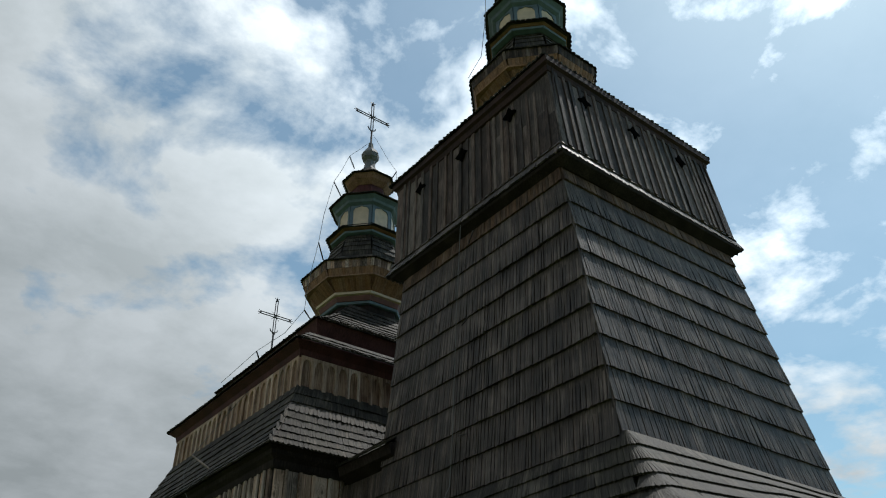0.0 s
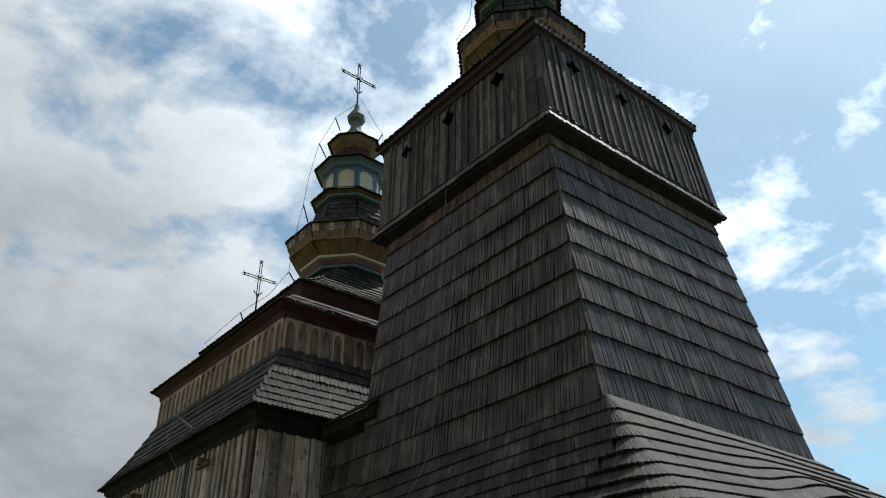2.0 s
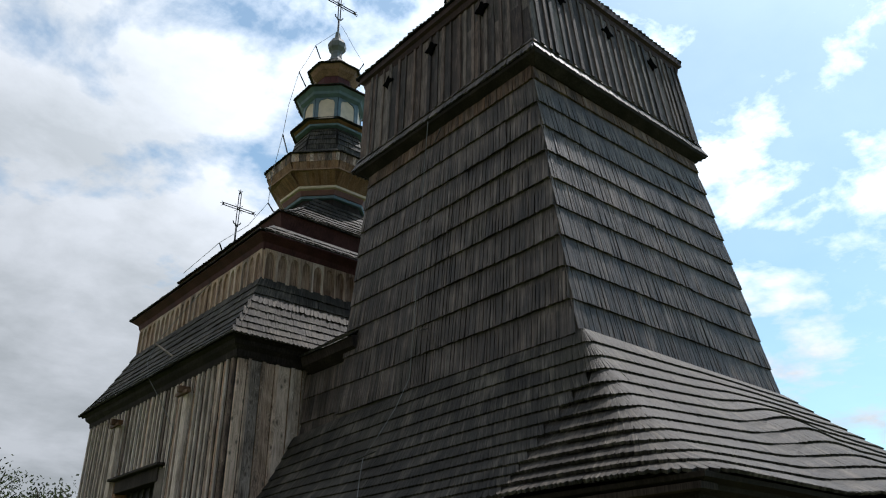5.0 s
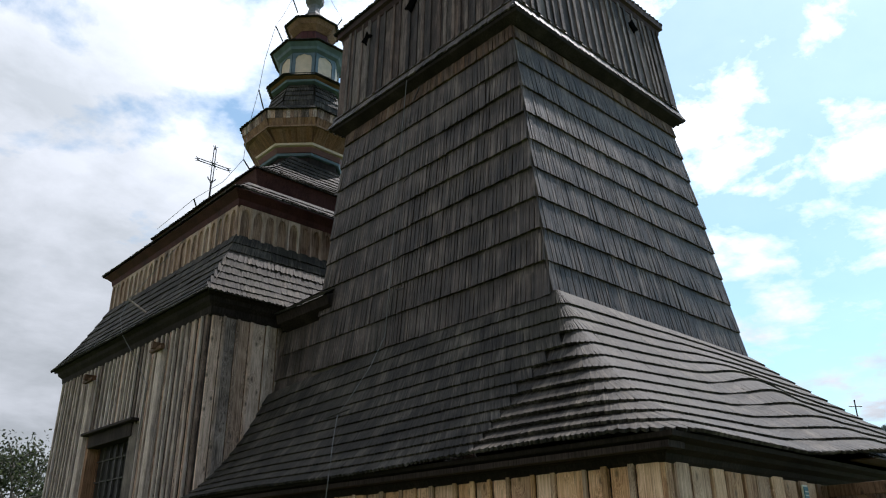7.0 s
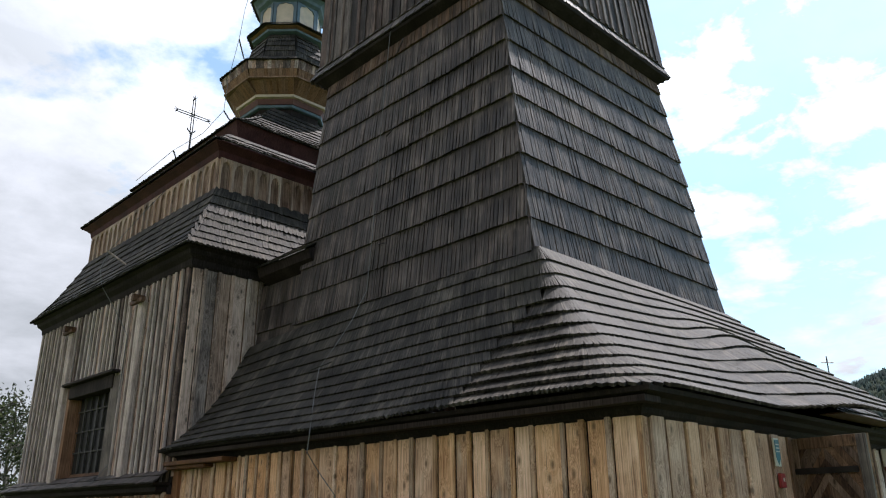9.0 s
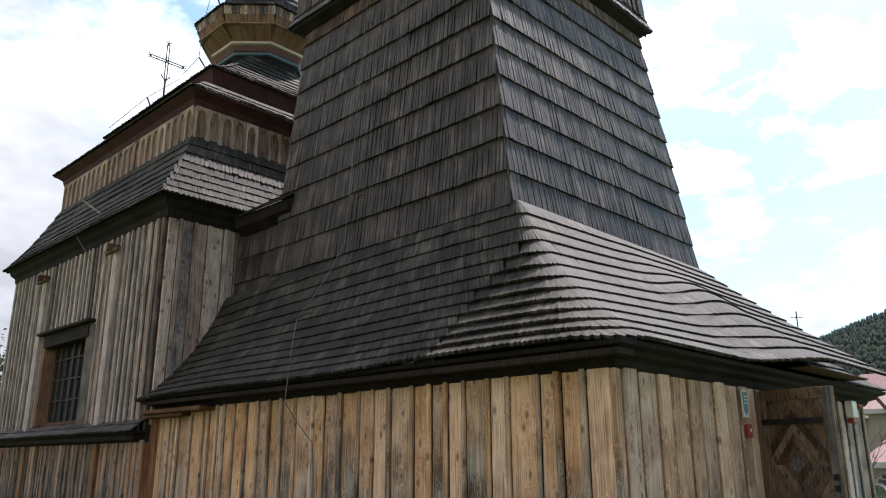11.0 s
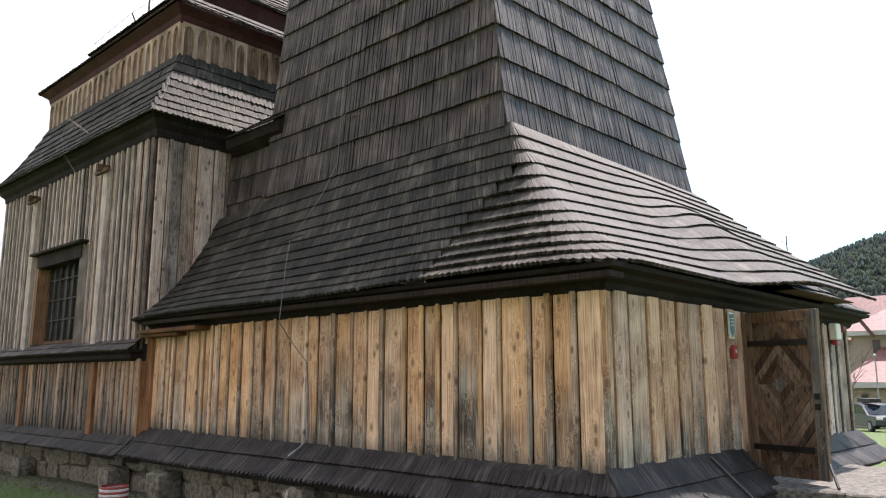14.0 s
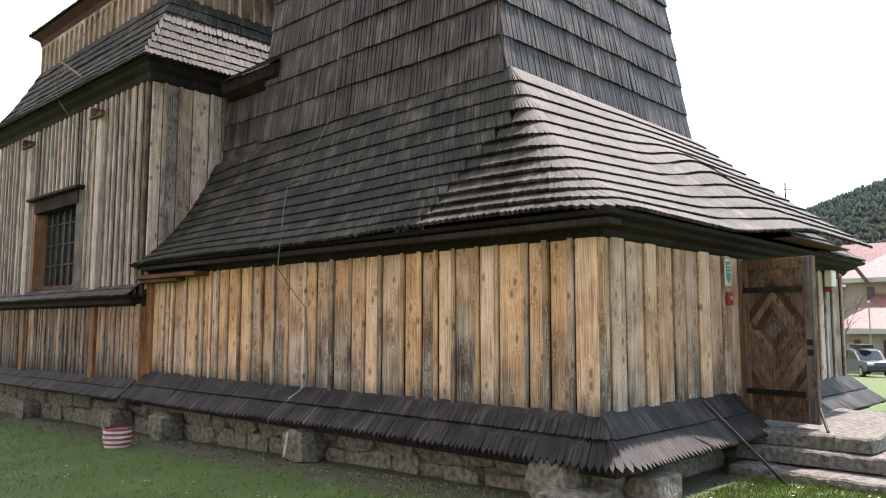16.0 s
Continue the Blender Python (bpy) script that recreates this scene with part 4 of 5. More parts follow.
nf = core("wall_front", nave, NX0 + 0.22, NX1, NY0, NY0 + 0.2, 0.2, 6.3, BROWNWOOD, "wall of weathered upright boards")
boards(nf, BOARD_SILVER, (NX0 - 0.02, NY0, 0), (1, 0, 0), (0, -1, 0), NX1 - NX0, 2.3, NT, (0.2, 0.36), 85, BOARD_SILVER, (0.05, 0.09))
core("wall_right", nave, NX1 - 0.2, NX1, NY0 + 0.2, NY1, 0.2, 6.3, GREYWOOD)
core("wall_back", nave, NX0 + 0.22, NX1 - 0.2, NY1 - 0.2, NY1, 0.2, 6.3, GREYWOOD)
for y in (15.14, 18.99):
    clamp = part("clamp_beam", Build().box(NX0 - 0.17, NX0 - 0.03, y - 0.10, y + 0.10, 2.25, 5.80), PALEWOOD, nave, "pale upright clamp beam", bevel=0.015)
    part("peg", Build().box(NX0 - 0.34, NX0 - 0.02, y - 0.05, y + 0.06, 5.79, 5.92).box(NX0 - 0.26, NX0 - 0.18, y - 0.28, y + 0.3, 5.75, 5.82), BROWNWOOD, clamp)
    part("foot_block", Build().box(NX0 - 0.14, NX0 - 0.03, y - 0.10, y + 0.10, 0.62, 1.98), POSTWOOD, nave, bevel=0.01)
part("corner_board", Build().box(NX0 - 0.085, NX0 + 0.036, NY0 - 0.06, NY0 + 0.012, 0.66, 1.975), POSTWOOD, nave, "orange-brown corner board")
# ledge between upper and lower wall
cornice("ledge_beam", nave, NX0, NX1, NY0 + 0.3, NY1, 1.98, [(0.08, 0), (0.22, 0.05), (0.22, 0.12), (0.30, 0.16), (0.30, 0.2)], TARRED, "black tarred ledge beam")
shingles("ledge_roof", nave, quad((NX0 - 0.36, NY1 + 0.3, 2.17), (NX0 - 0.36, NY0 - 0.1, 2.17), (NX0 - 0.03, NY0, 2.4), (NX0 - 0.03, NY1, 2.4)), 2, 0.12, 0.022, TS, 90, label="narrow shingled ledge roof")
skirt("foot_skirt", (NX0 - 0.42, NY1 + 0.4, 0.3), (NX0 - 0.42, NY0, 0.36), (NX0 - 0.03, NY0, 0.72), (NX0 - 0.03, NY1, 0.66), 91, par=nave)

# window
window = part("window", Build().box(NX0 + 0.14, NX0 + 0.2, WIN[0], WIN[1], WIN[2], WIN[2] + 0.08).box(NX0 + 0.14, NX0 + 0.2, WIN[0], WIN[1], WIN[3] - 0.1, WIN[3]).box(NX0 + 0.14, NX0 + 0.2, WIN[0], WIN[0] + 0.1, WIN[2] + 0.08, WIN[3] - 0.1).box(NX0 + 0.14, NX0 + 0.2, WIN[1] - 0.1, WIN[1], WIN[2] + 0.08, WIN[3] - 0.1), BROWNWOOD, nave, "barred window in a deep brown timber frame")
GLASS = plain("old_window_glass", (0.028, 0.025, 0.022), 0.3, amount=0.3)
GLASS.node_tree.nodes["Principled BSDF"].inputs["Specular IOR Level"].default_value = 0.04
SHUTTER = wood("greyed_jamb", (0.05, 0.036, 0.028), (0.15, 0.115, 0.095), (0.28, 0.225, 0.19), vary=0.3)
DIMBAR = wood("dark_grey_window_bar", (0.028, 0.023, 0.02), (0.07, 0.06, 0.052), (0.13, 0.115, 0.1), vary=0.3)
ny, nz = 6, 4
for i in range(ny):
    for j in range(nz):
        a, b = WIN[0] + 0.1, WIN[1] - 0.1
        c, d = WIN[2] + 0.08, WIN[3] - 0.1
        part("pane", Build().box(NX0 + 0.165, NX0 + 0.172, a + (b - a) * i / ny, a + (b - a) * (i + 1) / ny, c + (d - c) * j / nz, c + (d - c) * (j + 1) / nz), GLASS, window)
for i in range(1, ny):
    y = WIN[0] + 0.1 + (WIN[1] - WIN[0] - 0.2) * i / ny
    part("bar", Build().box(NX0 + 0.12, NX0 + 0.16, y - 0.018, y + 0.018, WIN[2] + 0.08, WIN[3] - 0.1), DIMBAR, window)
for j in range(1, nz):
    z = WIN[2] + 0.08 + (WIN[3] - WIN[2] - 0.18) * j / nz
    part("bar", Build().box(NX0 + 0.125, NX0 + 0.155, WIN[0] + 0.1, WIN[1] - 0.1, z - 0.016, z + 0.016), DIMBAR, window)
part("hood", Build().box(NX0 - 0.24, NX0 + 0.05, WIN[0] - 0.34, WIN[1] + 0.22, WIN[3] + 0.03, WIN[3] + 0.09).box(NX0 - 0.12, NX0 + 0.14, WIN[0] - 0.1, WIN[1], WIN[3] - 0.26, WIN[3] + 0.025), TARRED, window, bevel=0.01)
part("jamb", Build().box(NX0 - 0.09, NX0 + 0.14, WIN[1] - 0.02, WIN[1] + 0.14, WIN[2], WIN[3]), POSTWOOD, window, "orange-brown jamb")
part("jamb", Build().box(NX0 - 0.09, NX0 + 0.14, WIN[0] - 0.42, WIN[0] + 0.02, WIN[2] - 0.06, WIN[3] - 0.02), SHUTTER, window, "broad greyed jamb board")

cornice("cornice", nave, NX0, NX1, NY0, NY1, NT - 0.02, [(0.04, 0), (0.07, 0.05), (0.08, 0.16), (0.17, 0.24), (0.19, 0.32), (0.26, 0.36), (0.27, 0.4)], TARRED, "black tarred moulded cornice")
nc = (10.41, 17.37)
tiers = [(4.46, 6.50, 3.86, 7.46, 5, 0.06, 0.10), (3.86, 7.46, 3.52, 8.2, 3, 0.02, 0.11), (3.78, 9.18, 3.14, 9.72, 3, 0.03, 0.11), (2.92, 10.30, 1.02, 12.12, 10, 0.14, 0.11)]
for ti, (w0, z0, w1, z1, rows, sag, wd) in enumerate(tiers):
    nfaces, _, _ = frustum(nc, w0, z0, nc if ti < 3 else NC, w1, z1)
    for k, tag in enumerate(("front", "left", "right", "back")):
        shingles("tier_roof_" + tag, nave, quad(*nfaces[tag], sag), rows, wd, 0.028, RS, 100 + 10 * ti + k, label="grey shingled tier of the nave roof", tooth=0.04, near=(6.6, 13.3, 6.9), singles=150 if (ti == 0 and tag == "front") else 0)
PALEBAY = wood("frieze_boards", (0.16, 0.095, 0.068), (0.42, 0.285, 0.215), (0.60, 0.435, 0.345), vary=0.6)
# clerestory with an arcaded board frieze
CW = 3.50
cl = part("clerestory_wall", Build().rings([[(nc[0] + sx * w, nc[1] + sy * w, z) for sx, sy in ((-1, -1), (1, -1), (1, 1), (-1, 1))] for w, z in ((CW, 8.0), (CW, 9.0))]), PALEBAY, nave, "clerestory band with a frieze of round-headed boards")


def arch_bay():
    """A unit bay: x across -0.5 to 0.5, y outwards, z 0 to 1, cut out under a round head."""
    b = Build()
    o, w = 0.36, 0.5
    arc = [(o * math.cos(a), 0.60 + 0.30 * math.sin(a)) for a in (math.pi * k / 8 for k in range(9))]
    for (xa, za), (xb, zb) in zip(arc[:-1], arc[1:]):
        b.rings([[(xa, y, za), (xa, y, 1), (xb, y, 1), (xb, y, zb)] for y in (0, 1)])
    for s in (-1, 1):
        b.rings([[(s * o, y, 0), (s * w, y, 0), (s * w, y, 1), (s * o, y, 1)] for y in (0, 1)])
    return b.mesh("arch_bay", PALEBAY)


bay = arch_bay()
bays = 23
for k, (sx, sy, ax, out) in enumerate(((-1, -1, (1, 0, 0), (0, -1, 0)), (-1, 1, (0, -1, 0), (-1, 0, 0)))):
    ax, out = Vector(ax), Vector(out)
    p0 = Vector((nc[0] + sx * CW, nc[1] + sy * CW, 8.16))
    wd = 2 * CW / bays
    for i in range(bays):
        piece("board", bay, axes(p0 + ax * (i + 0.5) * wd + out * 0.002, ax * wd * 0.99, out * 0.045, Vector((0, 0, 0.74))), cl)
part("upper_cornice", Build().rings([[(nc[0] + sx * w, nc[1] + sy * w, z) for sx, sy in ((-1, -1), (1, -1), (1, 1), (-1, 1))] for w, z in ((CW + 0.035, 8.86), (CW + 0.06, 8.92), (CW + 0.08, 9.02), (CW + 0.18, 9.1), (CW + 0.24, 9.14), (CW + 0.24, 9.17))]), REDBROWN, nave, "red-brown moulded cornice")
part("attic_wall", Build().rings([[(nc[0] + sx * w, nc[1] + sy * w, z) for sx, sy in ((-1, -1), (1, -1), (1, 1), (-1, 1))] for w, z in ((2.95, 9.5), (2.72, 9.9), (2.86, 10.25), (2.88, 10.3))]), REDBROWN, nave)
top_n = cupola("nave_cupola", nave, NC, 12.27, 1.0, 1.04, 300, BOARD_GREY)
cross("roof_cross", (NC[0], NC[1], top_n), 2.0, 1.25, "wrought iron cross on the nave cupola")
cross("roof_cross", (11.0, 24.6, 14.3), 2.3, 1.25, "wrought iron cross on the chancel cupola")
chancel = thing("chancel", (10.6, 24, 0), "shingled chancel behind the nave", "church")
part("walls", Build().box(8.6, 12.6, NY1 + 0.01, 26.2, 0, 5.6), GREYWOOD, chancel)
part("roof", Build().rings([[(8.4, NY1 + 0.5, 5.6), (12.8, NY1 + 0.5, 5.6), (12.8, 26.4, 5.6), (8.4, 26.4, 5.6)], [(10.8, 24.4, 12.5), (11.2, 24.4, 12.5), (11.2, 24.8, 12.5), (10.8, 24.8, 12.5)]]), ROOFSH, chancel)
part("turret", Build().rings([octagon((11.0, 24.6), r, z) for r, z in ((0.4, 12.0), (0.38, 13.0), (0.55, 13.1), (0.2, 13.7), (0.07, 14.35))]), SHINGLE, chancel)

# link between tower and nave
link = thing("roof_link", (9, 12.5, 4.5), "shingled link wall between tower and nave", "church")
part("link_core", Build().box(7.82, 12.6, TB["yb"] - 0.5, NY0 - 0.03, 4.3, 6.1), TARRED, link)
shingles("link_wall", link, quad((7.74, NY0 - 0.03, 4.55), (7.74, 11.2, 4.55), (7.78, 11.2, 6.02), (7.78, NY0 - 0.03, 6.02)), 3, 0.1, 0.03, TS, 140, label="dark shingled wall", wave=0.006)
part("link_eave", Build().rings([[(7.8, y, 5.98), (7.55, y, 6.12), (7.5, y, 6.3), (7.9, y, 6.42)] for y in (11.2, NY0 - 0.27)]), TARRED, link)
shingles("link_roof", link, quad((7.46, NY0 - 0.27, 6.3), (7.46, 11.2, 6.3), (8.9, 11.2, 7.3), (8.9, NY0 - 0.27, 7.3)), 5, 0.12, 0.026, RS, 141, tooth=0.04)

# ---- door, steps and fittings of the narthex ----
door = thing("door", (DOOR_X0, Y0, 0.48), "open weathered plank door with a nested diamond pattern", "door")
DW, DH, DZ = 0.97, 1.98, 0.50
hinge, tip = Vector((9.78, 3.88, 0)), Vector((9.57, 2.95, 0))
dx = (tip - hinge).normalized()
dn = Vector((dx.y, -dx.x, 0))
if dn.x > 0:
    dn = -dn
DOORM = axes(Vector((hinge.x, hinge.y, DZ)), dx, dn, Vector((0, 0, 1)))
DOORWOOD = wood("door_planks", (0.04, 0.02, 0.011), (0.13, 0.072, 0.041), (0.25, 0.15, 0.09), grain=(30, 30, 3), vary=0.6, knots=True)
DOORDARK = wood("dark_door_planks", (0.033, 0.016, 0.009), (0.108, 0.058, 0.033), (0.21, 0.123, 0.073), grain=(30, 30, 3), vary=0.6, knots=True)
STILE = wood("greyed_stile", (0.06, 0.048, 0.04), (0.17, 0.142, 0.12), (0.32, 0.275, 0.235), grain=(60, 60, 1.3), vary=0.3, knots=True)
part("leaf", Build().box(0, DW, -0.04, 0, 0, DH, DOORM), DOORWOOD, door)
cx_, cz_ = DW * 0.45, DH * 0.55
hx, hz = (cx_ - 0.11, DW - 0.12 - cx_), (cz_ - 0.13, DH - 0.13 - cz_)


def clipped(poly, axis, limit):
    """Cuts a polygon of (x, z) pairs at an upper limit on one axis."""
    out = []
    for p, q in zip(poly, poly[1:] + poly[:1]):
        inside_p, inside_q = p[axis] <= limit, q[axis] <= limit
        if inside_p:
            out.append(p)
        if inside_p != inside_q:
            t = (limit - p[axis]) / (q[axis] - p[axis])
            out.append((p[0] + (q[0] - p[0]) * t, p[1] + (q[1] - p[1]) * t))
    return out


for ring_i in range(14):
    a, b = 0.085 + 0.105 * ring_i, 0.085 + 0.105 * (ring_i + 0.95)
    for sx in (-1, 1):
        for sz in (-1, 1):
            cut = clipped(clipped([(a, 0.0), (b, 0.0), (0.0, b * 1.28), (0.0, a * 1.28)], 0, hx[sx > 0]), 1, hz[sz > 0])
            if len(cut) < 3:
                continue
            q = [(x * sx, z * sz) for x, z in cut]
            high = 0.026 if ring_i % 3 == 0 else 0.019
            part("diamond_plank", Build().rings([[DOORM @ Vector((cx_ + x, y, cz_ + z)) for x, z in q] for y in (0.001, high)]), DOORWOOD if ring_i % 3 else DOORDARK, door)
part("boss", Build().rings([[DOORM @ Vector((cx_ + r * math.cos(a), y, cz_ + r * math.sin(a))) for a in (k * math.pi / 2 for k in range(4))] for r, y in ((0.105, 0.02), (0.095, 0.04), (0.06, 0.032), (0.045, 0.05), (0.02, 0.045))]), STILE, door, "small carved diamond boss")
for x0, x1, z0, z1 in ((0, 0.11, 0, DH), (DW - 0.12, DW, 0, DH), (0.11, DW - 0.12, DH - 0.13, DH), (0.11, DW - 0.12, 0, 0.13)):
    part("frame_rail", Build().box(x0, x1, 0.001, 0.03, z0, z1, DOORM), STILE if x0 > 0.5 else DOORWOOD, door, bevel=0.004)
for z in (0.30, DH - 0.42):
    part("strap_hinge", Build().box(-0.02, DW - 0.14, 0.03, 0.042, z, z + 0.07, DOORM), IRON, door, "black iron strap hinge")
for z in (0.80, 0.92):
    part("lock_plate", Build().box(DW - 0.09, DW - 0.03, 0.03, 0.05, z, z + 0.07, DOORM), IRON, door)
BLACKED = plain("blackened_iron", (0.014, 0.013, 0.012), 0.7)
part("stay_rod", Build().tube([(9.56, 2.93, 0.69), (9.28, 2.77, 0.462)], 0.017), BLACKED, door)
part("door_frame", Build().box(DOOR_X0 - 0.12, DOOR_X0, Y0 - 0.05, Y0 + 0.17, 0.46, 2.5).box(DOOR_X1, DOOR_X1 + 0.12, Y0 - 0.05, Y0 + 0.17, 0.46, 2.5).box(DOOR_X0, DOOR_X1, Y0 - 0.02, Y0 + 0.17, 2.42, 2.5), BROWNWOOD, narthex)

steps = thing("stone_steps", (10, 2.9, 0), "broad worn sandstone slabs forming entrance steps", "steps")


def slab(x0, x1, y0, y1, z0, z1, seed):
    rnd = random.Random(seed)
    b = Build()
    n = 21
    low = [Vector((x0, y0, z0)), Vector((x1, y0, z0)), Vector((x1, y1, z0)), Vector((x0, y1, z0))]
    ring = []
    for i in range(4):
        for k in range(n):
            p = low[i].lerp(low[(i + 1) % 4], k / n)
            chip = 0.03 if rnd.random() < 0.15 else 0.008
            ring.append(p + Vector((rnd.uniform(-chip, chip), rnd.uniform(-chip, chip), 0)))
    c = Vector(((x0 + x1) / 2, (y0 + y1) / 2, 0))
    up = [Vector((p.x, p.y, z1 - 0.025 + rnd.uniform(-0.016, 0.006))) for p in ring]
    inn = [p + (c - Vector((p.x, p.y, 0))).normalized() * 0.025 + Vector((0, 0, 0.02)) for p in up]
    b.rings([ring, up, inn])
    return part("slab", b, SLAB, steps)


slab(9.12, 12.2, 2.28, 3.75, 0.29, 0.455, 1)
slab(8.95, 12.4, 2.08, 3.7, 0.12, 0.285, 2)
slab(8.5, 12.6, 1.80, 3.6, -0.12, 0.11, 3)
rod = thing("iron_rod", (8.4, 2.9, 0), "long thin iron rod leaning on the shingle skirt", "rod")
part("bar", Build().tube([(8.29, 2.86, -0.02), (7.75, 3.52, 0.86)], 0.016), IRON, rod)

sign = thing("wall_plaque", (9.2, 3.84, 2.3), "narrow teal monument plaque screwed to the boards", "sign")
SIGNT, SIGNR, WHITE = plain("plaque_teal", (0.10, 0.22, 0.25), 0.4), plain("red_enamel", (0.30, 0.03, 0.028), 0.4), plain("white_plastic", (0.70, 0.64, 0.54), 0.4, amount=0.06)
part("backing", Build().box(9.14, 9.27, 3.815, 3.835, 2.14, 2.46), WHITE, sign)
part("shield", Build().rings([[(9.15, y, 2.24), (9.205, y, 2.16), (9.26, y, 2.24), (9.26, y, 2.44), (9.15, y, 2.44)] for y in (3.814, 3.806)]), SIGNT, sign)
for z in (2.38, 2.34, 2.30):
    part("text_bar", Build().box(9.16, 9.25, 3.803, 3.806, z, z + 0.012), WHITE, sign)
red = thing("red_notice", (9.22, 3.84, 1.95), "small red notice box on the boards", "sign")
part("box", Build().box(9.17, 9.28, 3.79, 3.835, 1.90, 2.06), SIGNR, red, bevel=0.006)
part("text_bar", Build().box(9.205, 9.245, 3.786, 3.789, 1.97, 2.01), WHITE, red)
siren = thing("alarm_siren", (13.1, 3.84, 2.4), "white alarm siren with a red lamp on the boards", "alarm")
part("housing", Build().box(13.0, 13.24, 3.72, 3.835, 2.27, 2.53), WHITE, siren, bevel=0.015)
part("lamp", Build().box(13.04, 13.22, 3.735, 3.83, 2.19, 2.268), SIGNR, siren, bevel=0.015)
beacon = thing("red_beacon", (13.5, 3.84, 2.45), "small round red alarm beacon", "alarm")
part("dome", Build().rings([[(13.55 + r * math.cos(a), y, 2.47 + r * math.sin(a)) for a in (k * math.pi / 5 for k in range(10))] for r, y in ((0.06, 3.835), (0.06, 3.79), (0.04, 3.76), (0.01, 3.75))]), SIGNR, beacon)

# ---- fieldstone footing ----
footing = thing("fieldstone_footing", (6.4, 8, -0.2), "rough grey fieldstone footing under the sill", "footing", kind="structure")
part("mortar_bed", Build().box(X0 - 0.02, X0 + 0.3, Y0, 22, -0.7, 0.3).box(X0 + 0.3, 9.0, Y0 - 0.02, Y0 + 0.3, -0.5, 0.3).box(11.5, X1, Y0, Y0 + 0.3, -0.8, 0.3), SOIL, footing)


def stone_mesh(seed):
    rnd = random.Random(seed)
    bm = bmesh.new()
    bmesh.ops.create_cube(bm, size=1.0)
    bmesh.ops.subdivide_edges(bm, edges=bm.edges[:], cuts=1, use_grid_fill=True)
    for v in bm.verts:
        v.co *= 1.0 - 0.22 * max(0.0, v.co.length - 0.62) / 0.25
        v.co += Vector((rnd.uniform(-1, 1), rnd.uniform(-1, 1), rnd.uniform(-1, 1))) * 0.06
    me = bpy.data.meshes.new("stone")
    bm.to_mesh(me)
    bm.free()
    me.materials.append(STONE)
    return me


STONES = [stone_mesh(k) for k in range(6)]
rs = random.Random(5)


def stone(x, y, z, sx, sy, sz, turn=0.0):
    m = pose(x, y, z, rs.uniform(-5, 5), rs.uniform(-5, 5), turn) @ Matrix.Diagonal((sx, sy, sz, 1))
    piece("stone", rs.choice(STONES), m, footing)


for course, (lo, hi) in enumerate(((-0.05, 0.50), (0.46, 1.0))):
    y = Y0 - 0.15
    while y < 21.5:
        w = rs.uniform(0.3, 1.0)
        gz = ground_z(6.2, y) - 0.05
        h = 0.36 - gz
        stone(X0 + 0.03 + rs.uniform(-0.04, 0.03), y + w / 2, gz + h * ((lo + hi) / 2 + rs.uniform(-0.06, 0.06)), 0.30, w * 1.02, h * (hi - lo) * rs.uniform(0.85, 1.2))
        y += w * 0.97
x = X0 + 0.3
while x < 9.0:
    w = rs.uniform(0.4, 0.7)
    stone(x + w / 2, Y0 + 0.1, 0.06, w, 0.30, 0.42)
    x += w
for sy_ in (4.25, 8.2, 11.9, 13.75, 18.2):
    stone(6.1, sy_, ground_z(6.1, sy_) + 0.2, 0.42, 0.5, 0.44)
stone(6.75, 3.6, 0.08, 0.6, 0.42, 0.42)
stone(5.95, 3.95, 0.0, 0.5, 0.6, 0.34)

# ---- lightning wires ----
def wire(name, pts, r, label):
    ob = thing(name, pts[-1], label, "cable")
    part("conductor", Build().tube(pts, r * 0.65, 5), WIRE, ob)
    return ob


w1 = wire("lightning_wire", [(7.52, 9.0, 9.9), (7.50, 9.15, 8.2), (7.50, 9.28, 6.7), (7.47, 9.3, 5.95), (7.47, 9.36, 5.5), (7.45, 9.38, 5.08), (7.22, 9.45, 4.55), (7.0, 9.6, 4.1), (6.85, 9.75, 3.80), (6.45, 9.25, 3.38), (6.05, 8.72, 3.0), (5.98, 8.66, 2.68), (5.98, 8.70, 2.42), (6.22, 8.78, 2.2), (6.31, 8.50, 1.88), (6.31, 8.44, 1.46), (6.31, 8.42, 0.85), (6.05, 8.58, 0.6), (5.9, 8.7, 0.42), (5.95, 8.9, -0.15)], 0.011, "thin galvanised lightning wire down the tower and roof")
for p, q in (((7.6, 9.28, 5.9), (7.42, 8.9, 5.78)), ((7.65, 9.2, 7.9), (7.4, 8.7, 7.8)), ((7.75, 9.05, 9.6), (7.4, 8.5, 9.45)), ((6.75, 9.9, 3.75), (6.9, 9.5, 3.86)), ((7.6, 9.0, 9.0), (7.45, 8.8, 8.9))):
    part("bracket", Build().tube([p, q], 0.012, 5), IRON, w1)
part("conduit", Build().tube([(6.33, 8.49, 1.74), (6.32, 8.48, 1.4), (6.32, 8.46, 0.88), (6.24, 8.5, 0.76), (6.1, 8.56, 0.66)], 0.011, 8), GALV, w1, "pale grey protective tube")
part("earth_strip", Build().tube([(5.93, 8.3, 0.27), (5.7, 8.06, 0.0)], 0.018, 6), PALEWOOD, w1)
w2 = wire("lightning_wire", [(7.0, 16.4, 9.1), (6.5, 16.4, 8.33), (6.05, 17.1, 7.4), (5.9, 17.1, 6.9), (5.95, 17.0, 6.5), (6.15, 16.55, 5.9), (6.2, 15.8, 5.2), (6.2, 15.9, 2.6), (5.9, 15.9, 2.2)], 0.012, "thin lightning wire looping over the nave eave")
part("standoff", Build().tube([(6.42, 16.75, 6.98), (6.0, 17.05, 7.34)], 0.022, 6), PALEWOOD, w2)


